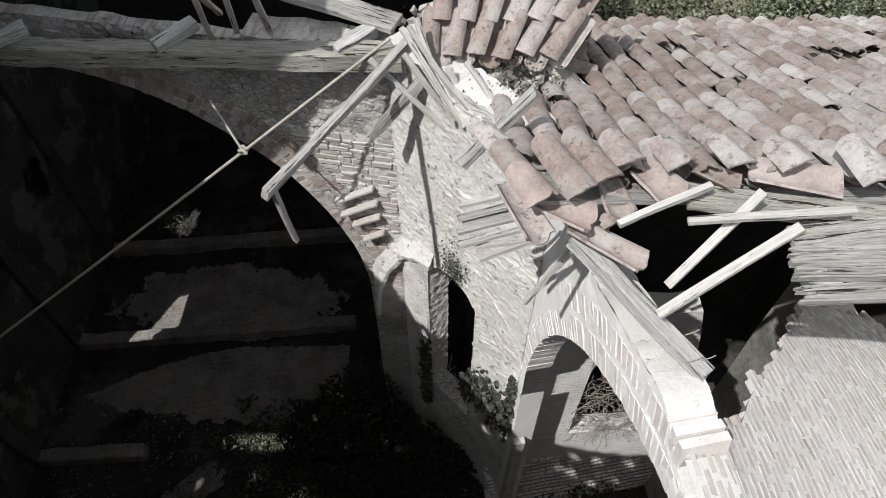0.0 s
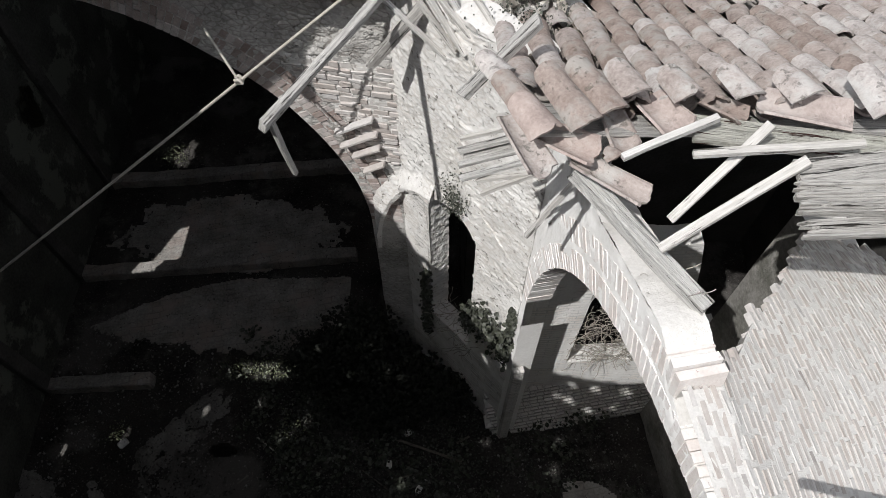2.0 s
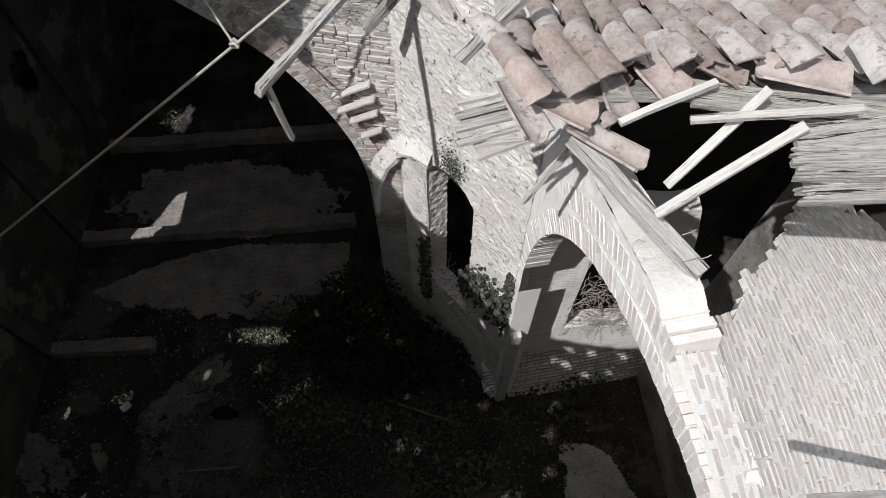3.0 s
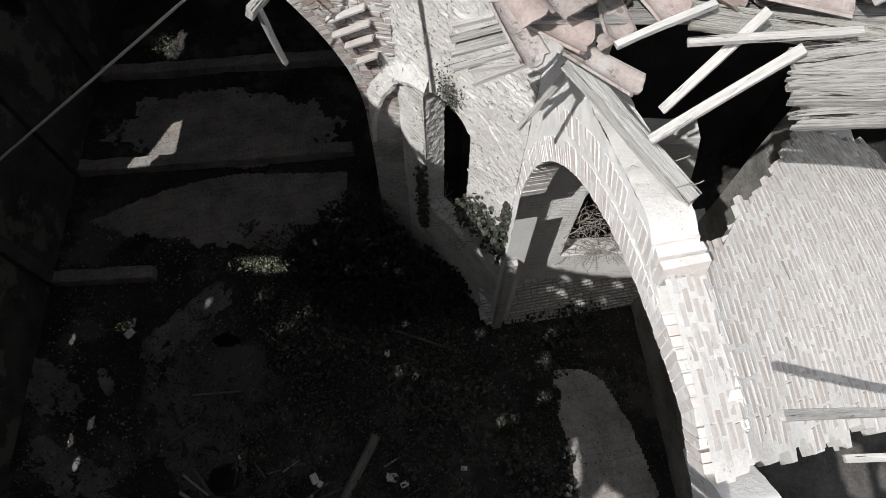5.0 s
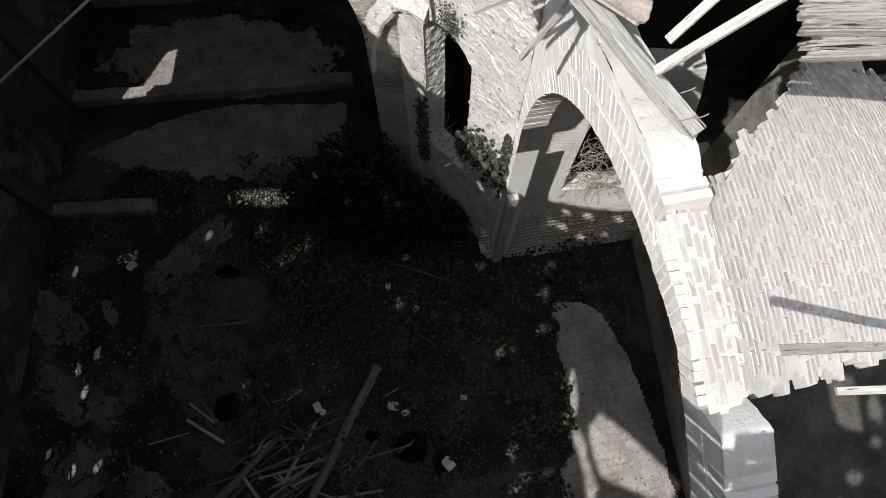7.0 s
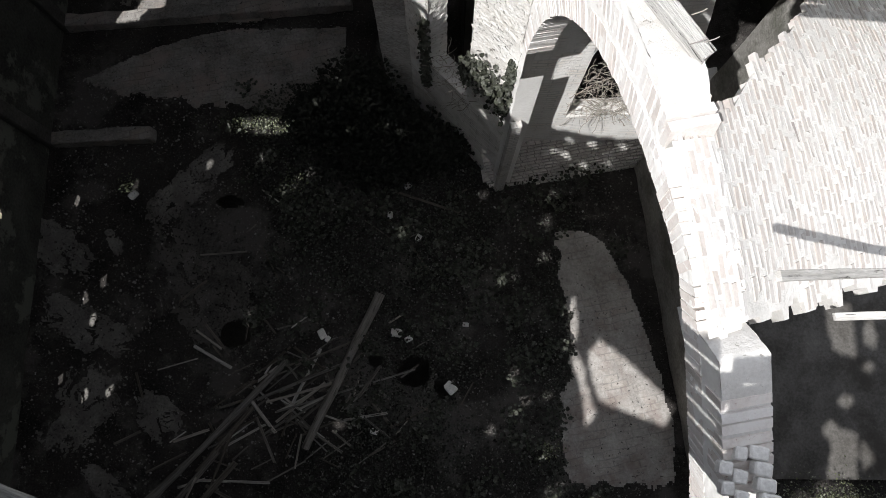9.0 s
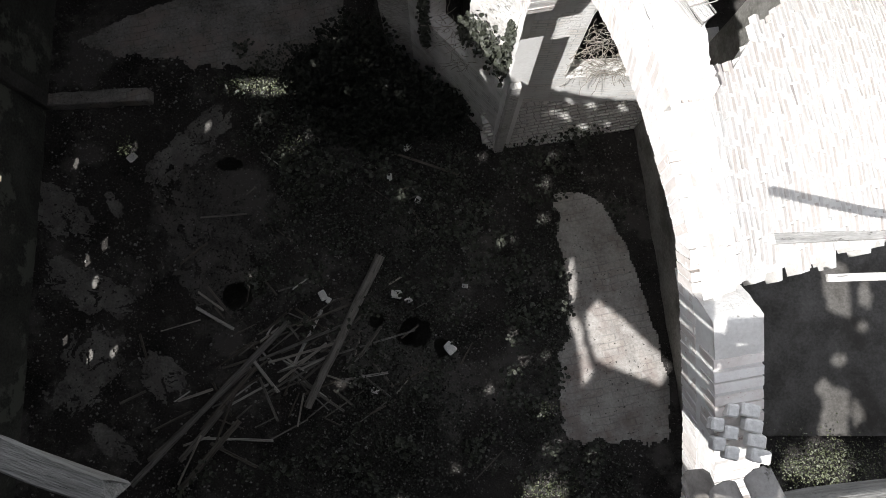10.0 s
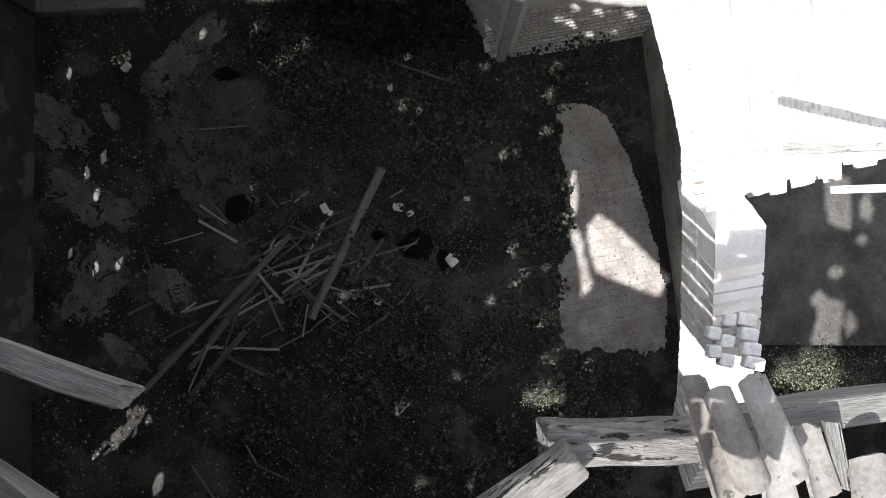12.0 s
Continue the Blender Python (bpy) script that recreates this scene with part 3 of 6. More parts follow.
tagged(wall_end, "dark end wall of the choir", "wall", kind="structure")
wall_choir = strip_wall("wall_choir_side", (0.35, 5.6), 90.0, 7.4, ragged(6.2, 0.1), 0.5, WALL_SHADE, back=-1, step=0.4)
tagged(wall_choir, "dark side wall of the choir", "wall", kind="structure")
wall_right = strip_wall("wall_right_rear", (8.6, -11.0), 90.0, 10.0, lambda q: 10.47, 0.4, WALL_DARK, back=-1, step=0.4)
tagged(wall_right, "plain wall beside the yard", "wall", kind="structure")

# roof over the choir, and the high nave roof behind and above the camera, full of gaps
def slab(name, corners, thick, mat, label):
    k = len(corners)
    verts = [Vector(c) for c in corners] + [Vector(c) + Vector((0, 0, thick)) for c in corners]
    faces = [tuple(range(k))[::-1], tuple(range(k, 2 * k))] + [(i, (i + 1) % k, k + (i + 1) % k, k + i) for i in range(k)]
    return tagged(joined(name, verts, faces, mat), label, "roof", kind="structure")


# Choir ceiling stays out of view; added to block the daylight.
slab("ceiling_choir", [(-7.6, 6.6, 9.6), (1.0, 6.6, 9.6), (1.0, 13.2, 8.8), (-7.6, 13.2, 8.8)], 0.2, WOOD_OLD, "unseen ceiling added to keep the choir dark")
# the nave roof beside and behind the camera: solid but for small holes, torn panels and the great gap
WALL_X, FRONT_Y, NAVE_ROOF_Z = -7.1, -11.0, 10.5
SPOTS = [(-6.21, 1.42), (-6.03, 1.06), (-5.91, 1.72), (-6.5, 0.04), (-6.04, -0.22), (-5.63, -0.14), (-6.55, 3.16), (-5.55, 3.43), (-4.17, 3.85), (-3.2, 1.16), (-3.24, 4.0),
         (-2.33, 3.72), (-2.62, 3.43), (-0.48, 2.74), (0.76, 3.33), (1.96, 3.28), (1.86, 2.84), (1.81, 2.21), (1.25, 1.91), (1.28, 0.21), (1.42, -0.23), (1.79, -0.13), (0.86, -0.71),
         (1.76, -1.0), (1.76, -1.7), (1.96, -1.63), (2.54, -1.75), (-0.69, -2.5), (0.26, -2.02), (-1.62, -0.58), (-0.4, -3.87), (0.47, -3.9)]
ROOF_HOLES, ROOF_PANELS, WALL_HOLES, WALL_PANELS = [], [], [], []


def up_sun(x, y, z):
    """Where the sunbeam to a place comes through the nave roof."""
    k = (NAVE_ROOF_Z - z) / -SUN_WAY.z
    return x - k * SUN_WAY.x, y - k * SUN_WAY.y


def wall_sun(x, y, z):
    """Where it comes through the side wall, as a distance along that wall and a height."""
    k = (x - WALL_X) / SUN_WAY.x
    return 13.0 - (y - k * SUN_WAY.y), z - k * SUN_WAY.z + 0.3


def beam(x, y, z, rx, ry, turn=0.0):
    """A hole whose light falls round x, y, z."""
    if up_sun(x, y, z)[0] > WALL_X + 0.1:
        ROOF_HOLES.append((*up_sun(x, y, z), rx, ry, turn))
    else:
        WALL_HOLES.append((*wall_sun(x, y, z), ry, rx * 2.0, turn))


def torn(corners, z=0.0):
    """A broken-out panel whose light falls between the corners."""
    high = up_sun(*corners[0], z)[0] > WALL_X + 0.1
    pts = [(up_sun if high else wall_sun)(x, y, z) for x, y in corners]
    if sum(a[0] * b[1] - a[1] * b[0] for a, b in zip(pts, pts[1:] + pts[:1])) < 0:
        pts.reverse()
    (ROOF_PANELS if high else WALL_PANELS).append(pts)


def cut(keep, xs, ys, holes, panels):
    """Takes holes (ellipses with a wavering edge) and torn panels out of a mask."""
    for pts in panels:
        inside = np.ones(keep.shape, bool)
        for (ax, ay), (bx, by) in zip(pts, pts[1:] + pts[:1]):
            inside &= (bx - ax) * (ys[:, None] - ay) - (by - ay) * (xs[None, :] - ax) > 0
        keep = keep & ~inside
    for g, (gx, gy, rx, ry, turn) in enumerate(holes):
        dx, dy = xs[None, :] - gx, ys[:, None] - gy
        c, s = math.cos(turn), math.sin(turn)
        a, e = (dx * c + dy * s) / rx, (dy * c - dx * s) / ry
        edge = 1 + (0.3 * np.sin(3 * np.arctan2(e, a) + g) + 0.22 * np.sin(7 * np.arctan2(e, a) + 2 * g) if max(rx, ry) > 0.2 else 0)
        keep = keep & (a ** 2 + e ** 2 > edge)
    return keep


def sheet_of(name, keep, at, depth, mat, label, category):
    """A thin sheet of cells where keep is set; at(i, j) gives the corners."""
    ny, nx = keep.shape
    base = [at(i, j) for j in range(ny + 1) for i in range(nx + 1)]
    k, faces = len(base), []
    for j, i in zip(*np.nonzero(keep)):
        a = int(j) * (nx + 1) + int(i)
        faces += [(a, a + 1, a + nx + 2, a + nx + 1), (k + a, k + a + nx + 1, k + a + nx + 2, k + a + 1)]
    return tagged(joined(name, base + [q + depth for q in base], faces, mat), label, category, kind="structure")


def light_gaps():
    rng = random.Random(5)
    torn([(2.67, -0.2), (3.76, -0.65), (3.95, -0.33), (3.47, 0.18), (2.77, 0.83), (2.5, 0.55)])
    torn([(6.66, 0.64), (7.08, 0.51), (7.06, 1.41), (6.64, 1.54)])
    torn([(6.36, -1.45), (6.87, -1.48), (6.94, -0.71), (6.56, -0.65)])
    torn([(-5.95, 6.62), (-5.5, 6.7), (-5.25, 7.05), (-5.2, 7.75), (-5.4, 7.7)])
    for x, y in SPOTS:
        beam(x, y, 0.1, *((rng.uniform(0.045, 0.06), rng.uniform(0.08, 0.11)) if x < -2 else (rng.uniform(0.06, 0.09), rng.uniform(0.07, 0.11))))
    beam(2.42, 0.15, 0.0, 0.08, 0.5, 0.2)
    beam(2.5, -0.35, 0.0, 0.1, 0.22)
    beam(2.3, 1.1, 0.0, 0.06, 0.38)
    torn([(-3.62, 4.5), (-3.3, 4.42), (-2.55, 4.46), (-2.5, 4.66), (-2.9, 4.74), (-3.6, 4.72)], 0.12)
    beam(1.74, -2.35, 0.1, 0.36, 0.22)
    beam(6.3, -1.95, 0.1, 0.6, 0.34)
    for x, y, z in [(-1.9, 4.6, 1.2), (-1.55, 4.75, 1.7), (-1.1, 4.5, 1.5), (-0.9, 4.25, 1.1), (-1.5, 4.2, 1.0), (-2.2, 4.5, 1.1), (-0.5, 4.2, 0.9)]:
        beam(x, y, z, rng.uniform(0.035, 0.06), rng.uniform(0.04, 0.07))
    beam(-5.77, 9.47, 0.3, 0.2, 0.3)
    beam(-4.9, -3.9, 0.0, 0.1, 0.17)
    for _ in range(34):
        t = rng.random()
        beam(-5.15 - 0.75 * t + rng.uniform(-0.14, 0.14), -2.65 - 0.75 * t + rng.uniform(-0.12, 0.12), 0.0, rng.uniform(0.03, 0.08), rng.uniform(0.03, 0.08))
    for x, y, z in [(1.42, 3.44, 1.77), (1.73, 3.5, 1.46), (2.28, 3.6, 0.72), (2.71, 3.68, 0.69), (2.75, 3.69, 1.33), (2.0, 3.5, 1.9), (1.6, 3.5, 2.1), (-0.25, 4.75, 3.6), (-0.1, 4.6, 3.3), (-0.35, 4.88, 3.9), (0.3, 4.2, 2.6), (0.6, 3.9, 2.4), (0.8, 3.6, 2.9)]:
        beam(x, y, z, rng.uniform(0.04, 0.065), rng.uniform(0.045, 0.075))
    for x, y, rx, ry in [(6.81, -0.21, 0.12, 0.12), (6.53, -0.7, 0.14, 0.17), (7.05, -1.09, 0.1, 0.21), (7.24, 0.36, 0.09, 0.1), (7.35, 0.91, 0.12, 0.25)]:
        beam(x, y, 0.0, rx, ry)


def roof_edge(y):
    """Eastern edge of what is left of the nave roof."""
    pts = [(-0.62, -1.5), (-0.36, -1.62), (-0.24, -2.25), (-0.08, -2.66), (0.15, -2.62), (0.4, -2.75), (0.83, -3.05), (1.77, -3.62), (2.65, -3.85), (6.8, -3.9)]
    return np.interp(y, [a for a, b in pts], [b for a, b in pts]) + 0.04 * np.sin(y * 9) + 0.025 * np.sin(y * 23)


def build_nave_roof():
    d, x0, y0 = 0.05, WALL_X - 0.2, FRONT_Y - 0.45
    xs, ys = x0 + (np.arange(int(15.9 / d)) + 0.5) * d, y0 + (np.arange(int(18.2 / d)) + 0.5) * d
    keep = (ys[:, None] < -2.3 + 0.06 * np.sin(xs * 5)[None, :]) | ((xs[None, :] < -0.6) & (ys[:, None] < -0.64)) | ((xs[None, :] < -1.1) & (ys[:, None] < -0.37)) | ((xs[None, :] < roof_edge(ys)[:, None]) & (ys[:, None] > -0.7))
    keep = cut(keep, xs, ys, ROOF_HOLES, ROOF_PANELS)
    sheet_of("roof_nave", keep, lambda i, j: Vector((x0 + i * d, y0 + j * d, NAVE_ROOF_Z + (0.03 if i % 4 == 1 else 0.0))), Vector((0, 0, -0.03)), WALL_DARK, "remaining nave roof round the collapsed gap with small holes", "roof")


def build_shade_strip():
    """An added strip above the view, shaped to cast the shadow on the front of the choir."""
    slab("roof_upper_strip", [(-7.2, 2.5, 11.5), (-5.0, 2.85, 11.5), (-3.6, 3.14, 11.5), (-2.6, 3.5, 11.5), (-2.6, 4.25, 11.5), (-7.2, 4.25, 11.5)], 0.06, WALL_DARK, "added unseen strip that shades the choir front")
    for x in (-6.6, -4.9, -3.4):
        tagged(part("roof_post", box_bm((0.14, 0.14, 1.0), 0.01), WOOD_OLD), "added unseen post under the shading strip", "post", kind="structure").location = (x, 3.4, 10.98)


def build_shade_boards():
    """Added boards out of view, placed up-sun to shade the near pier."""
    for ya, yb, xa, xb in [(-0.90, -1.05, 0.47, 0.72), (-1.08, -1.27, 0.43, 0.70), (-1.295, -1.50, 0.46, 0.74)]:
        slab("ceiling_board", [(xa, ya, 10.5), (xa - 0.03, yb, 10.5), (xb, yb - 0.02, 10.5), (xb + 0.05, ya + 0.015, 10.5)], 0.025, WOOD_OLD, "added unseen board that shades the near pier")


def build_left_wall():
    """The church's side wall, with small gaps that let the sun in."""
    d = 0.05
    xs, zs = (np.arange(int(24.2 / d)) + 0.5) * d, (np.arange(int(10.8 / d)) + 0.5) * d
    keep = cut(np.ones((len(zs), len(xs)), bool), xs, zs, WALL_HOLES, WALL_PANELS)
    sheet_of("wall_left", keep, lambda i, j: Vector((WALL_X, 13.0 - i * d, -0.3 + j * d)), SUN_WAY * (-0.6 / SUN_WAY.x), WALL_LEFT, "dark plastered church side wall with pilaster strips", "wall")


light_gaps()
build_shade_boards()
build_left_wall()
build_nave_roof()
build_shade_strip()
wall_front = strip_wall("wall_west_front", (-7.1, FRONT_Y), 0.0, 15.8, lambda q: 10.47, 0.4, WALL_DARK, back=-1, step=0.5)
tagged(wall_front, "plain west wall of the nave", "wall", kind="structure")


def facing(name, p0, az, s0, s1, z0, z1, inside, mat, parent, label, d=0.016, side=-1, stone=0.16, deep=0.012, base=0.012, squat=0.38, worn=0.4):
    """Eroded render and rubble as one finely modelled skin on a wall: stones, sunken joints and broken patches."""
    u, n = axes(az)
    n = n * side
    ns, nz = int((s1 - s0) / d), int((z1 - z0) / d)
    verts, ok = [], []
    for j in range(nz + 1):
        for i in range(ns + 1):
            s, z = s0 + (s1 - s0) * i / ns, z0 + (z1 - z0) * j / nz
            q = Vector((s / stone + 0.4 * noise.noise(Vector((s * 7, z * 7, 2))), z / (stone * squat) + 0.5 * noise.noise(Vector((s * 5, z * 5, 5))), 0.0))
            dist = noise.voronoi(q)[0]
            cell = min(1.0, max(0.0, (dist[1] - dist[0]) * 3.2))
            bare = min(1.0, max(0.0, worn + 1.8 * noise.noise(Vector((s * 1.7, z * 1.7, 8)))))
            h = base + deep * bare * (cell - 0.6 + 0.35 * noise.cell(q * 0.9))
            h += 0.016 * noise.fractal(Vector((s * 2.2, z * 2.2, 1)), 0.9, 2.1, 5) + 0.006 * noise.fractal(Vector((s * 18, z * 24, 3)), 0.7, 2.1, 3)
            edge = 0.05 * noise.noise(Vector((s * 7, z * 7, 4)))
            ok.append(inside(s + edge, z + edge))
            verts.append(Vector((p0[0], p0[1], z)) + u * s + n * max(0.004, h))
    faces = []
    for j in range(nz):
        for i in range(ns):
            a = j * (ns + 1) + i
            if ok[a] and ok[a + 1] and ok[a + ns + 1] and ok[a + ns + 2]:
                faces.append((a, a + 1, a + ns + 2, a + ns + 1) if side < 0 else (a, a + ns + 1, a + ns + 2, a + 1))
    ob = joined(name, verts, faces, mat, parent)
    ob.data.polygons.foreach_set("use_smooth", [True] * len(faces))
    return tagged(ob, label, kind="stuff")


facing("rubble_facing", CH_A, CH_AZ, 0.0, CH_L, 2.4, 8.15, lambda s, z: not (0.45 < s < 1.27 and z < 5.15 or math.hypot(s - 0.86, z - 5.15) < 0.41), FACING, wall_pier, "eroded lime render and rubble of the pier")


# chapel vault seen from above, its brick courses running along the side arch
def vault_point(w, s):
    """w: metres away from the side wall; s: along it."""
    q = Vector((SIDE[0], SIDE[1], 0)) + U1 * s + N1 * (0.28 + w)
    q.z = 8.0 - 0.30 * w - 0.07 * w * w - 0.10 * (s - 2.0) ** 2 + 0.26 * math.exp(-max(w, 0.0) / 0.55)
    return q


def brick_meshes(mat, size, count=4, name="brick"):
    out = []
    for i in range(count):
        bm = box_bm(size)
        for q in bm.verts:
            q.co += Vector([random.Random(i * 50 + q.index * 3 + k).uniform(-1, 1) * 0.0035 for k in range(3)])
        me = bpy.data.meshes.new(name)
        bm.to_mesh(me)
        bm.free()
        me.materials.append(mat)
        out.append(me)
    return out


def place(name, mesh, m, parent):
    ob = new(name, mesh)
    ob.matrix_world = m
    ob.parent = parent
    return ob


def frame_matrix(x, y, z, at):
    m = Matrix((x, y, z)).transposed().to_4x4()
    m.translation = at
    return m


# ---- chapel vault ----
def vault_lo(w):
    return (max(0.72, 2.08 - 0.80 * w) if w > 0.0 else 2.12) + 0.05 * noise.noise(Vector((w * 3, 1, 0)))


def vault_hi(w):
    row = math.floor((w + 0.005) / 0.0495)
    step = noise.noise(Vector((row * 0.37, 4.3, 0))) * 0.10 + noise.noise(Vector((row * 0.9, 9.1, 0))) * 0.05
    return 3.24 - 0.12 * min(w, 1.0) + round(step / 0.035) * 0.035


def build_vault():
    verts, faces = [], []
    cols, rows = 240, 60
    for i in range(cols + 1):
        w = -0.27 + 2.97 * i / cols
        for j in range(rows + 1):
            s = vault_lo(w) + 0.05 + (vault_hi(w) - vault_lo(w) - 0.05) * j / rows
            q = vault_point(w, s)
            verts.append(q + Vector((0, 0, 0.0015 + 0.005 * noise.fractal(q * 5.0, 0.9, 2.0, 4))))
    k = len(verts)
    verts += [v - Vector((0, 0, 0.16)) for v in verts]
    n = rows + 1
    for i in range(cols):
        for j in range(rows):
            a = i * n + j
            faces += [(a, a + n, a + n + 1, a + 1), (k + a, k + a + 1, k + a + n + 1, k + a + n)]
    for i in range(cols):
        for j in (0, rows):
            a = i * n + j
            faces.append((a, a + n, k + a + n, k + a) if j else (a + n, a, k + a, k + a + n))
    ob = joined("vault_chapel", verts, faces, MORTAR)
    ob.data.polygons.foreach_set("use_smooth", [True] * len(faces))
    ob.data.set_sharp_from_angle(angle=0.9)
    tagged(ob, "broken brick vault of the chapel seen from above", "vault", kind="structure")
    meshes = brick_meshes(BRICK, (0.135, 0.032, 0.05), 5) + brick_meshes(BRICK_GREY, (0.135, 0.028, 0.038), 1)
    rng = random.Random(11)
    course, made = 0.0495, 0
    rest_v, rest_f = [], []
    for i in range(-5, int(2.7 / course)):
        w = 0.03 + i * course
        s = vault_lo(w) + rng.uniform(-0.10, 0.06)
        while s + 0.17 < vault_hi(w) + rng.uniform(-0.03, 0.035):
            q, q2, q3 = vault_point(w, s + 0.1), vault_point(w, s + 0.2), vault_point(w + 0.05, s + 0.1)
            x = (q2 - q).normalized()
            z = x.cross((q3 - q).normalized()).normalized()
            if z.z < 0:
                z = -z
            y = z.cross(x)
            m = frame_matrix(x, y, z, q + z * rng.uniform(-0.0215, -0.0155)) @ Matrix.Rotation(rng.uniform(-0.04, 0.04), 4, "Z") @ Matrix.Rotation(rng.uniform(-0.03, 0.03), 4, "X")
            mesh = meshes[5] if rng.random() < 0.035 else rng.choice(meshes[:5])
            if made < 300:
                place("brick", mesh, m, ob)
                made += 1
            else:
                k = len(rest_v)
                rest_v.extend(m @ p.co for p in mesh.vertices)
                rest_f.extend(tuple(k + a for a in p.vertices) for p in mesh.polygons)
            s += 0.172 + rng.uniform(-0.03, 0.03)
    tagged(joined("brick_field", rest_v, rest_f, BRICK_S, ob), "pale bricks further down the vault", kind="stuff")
    return ob


def ring_of_bricks(wall, p0, u, n, s_c, z_c, r0, r1, a0, a1, pitch, thick, mat, rng, proud=0.005, skip=0.0, flat=1.0, uneven=0.006, fill=0.84):
    """Radial bricks of an arch, proud of the wall's face."""
    meshes = brick_meshes(mat, (r1 - r0, thick + proud * 2, pitch * fill))
    rm = (r0 + r1) / 2
    count = int(rm * (a1 - a0) / pitch)
    for i in range(count):
        if rng.random() < skip:
            continue
        a = a0 + (a1 - a0) * (i + 0.5) / count
        radial = u * (-math.cos(a) / (flat if a > math.pi / 2 else 1)) + Vector((0, 0, math.sin(a)))
        along = n.cross(radial)
        at = Vector((p0[0], p0[1], 0)) + u * s_c + Vector((0, 0, z_c)) + radial * rm + n * (thick / 2 + rng.uniform(-uneven, uneven))
        radial.normalize()
        place("brick", rng.choice(meshes), frame_matrix(radial, n, radial.cross(n), at), wall)


rng = random.Random(3)

# ---- roof tiles ----
def tile_mesh(length=0.45, wide=0.095, narrow=0.074, thick=0.016, seg=7, flip=False, seed=0):
    """A shallow half-round clay tile along x, wide end at +x, with chipped ends."""
    verts, faces = [], []
    rng = random.Random(seed)
    chips = [[rng.uniform(-0.004, 0.004) - 0.03 * (abs(k / seg - 0.5) * 2) ** 2 - (rng.uniform(0.015, 0.04) if rng.random() < 0.035 else 0) for k in range(seg + 1)] for _ in range(2)]
    xs = (-length / 2, -length / 6, length / 6, length / 2)
    last = len(xs) - 1
    for i, x in enumerate(xs):
        r = narrow + (wide - narrow) * i / last + rng.uniform(-0.002, 0.002)
        for rr in (r, r - thick):
            for k in range(seg + 1):
                a = math.pi * (0.11 + 0.78 * k / seg)
                z = (math.sin(a) * rr - r * 0.34) * 0.95
                dx = -chips[0][k] if i == 0 else chips[1][k] if i == last else 0.0
                verts.append((x + dx, -math.cos(a) * rr * 1.06, -z if flip else z))
    n = seg + 1
    for i in range(last):
        for k in range(seg):
            a, e = i * 2 * n + k, (i + 1) * 2 * n + k
            faces.append((a, a + 1, e + 1, e))
            a, e = a + n, e + n
            faces.append((a, e, e + 1, a + 1))
        for k in (0, seg):
            a, e = i * 2 * n + k, (i + 1) * 2 * n + k
            faces.append((a, e, e + n, a + n))
    for i in (0, last):
        for k in range(seg):
            a = i * 2 * n + k
            faces.append((a, a + n, a + n + 1, a + 1))
    if flip:
        faces = [f[::-1] for f in faces]
    return verts, faces


def tile_data(mat, **kw):
    me = bpy.data.meshes.new("roof_tile")
    v, f = tile_mesh(**kw)
    me.from_pydata(v, [], f)
    me.materials.append(mat)
    me.polygons.foreach_set("use_smooth", [True] * len(f))
    me.set_sharp_from_angle(angle=0.9)
    return me


COVERS = [tile_data(TILE, length=0.42 + 0.012 * k, wide=0.098 + 0.003 * (k % 3), narrow=0.080, seed=k) for k in range(5)]
CHANNELS = [tile_data(TILE, flip=True, wide=0.108, narrow=0.09, seed=20 + k) for k in range(3)]
ROOF_SLOPE = math.tan(radians(27))


def roof_z(y):
    return 9.12 - (y - 2.47) * ROOF_SLOPE - 0.05 * math.sin((y - 2.6) * 1.1)


def roof_left(y):
    return 0.42 + max(0, y - 3.16) * 0.2


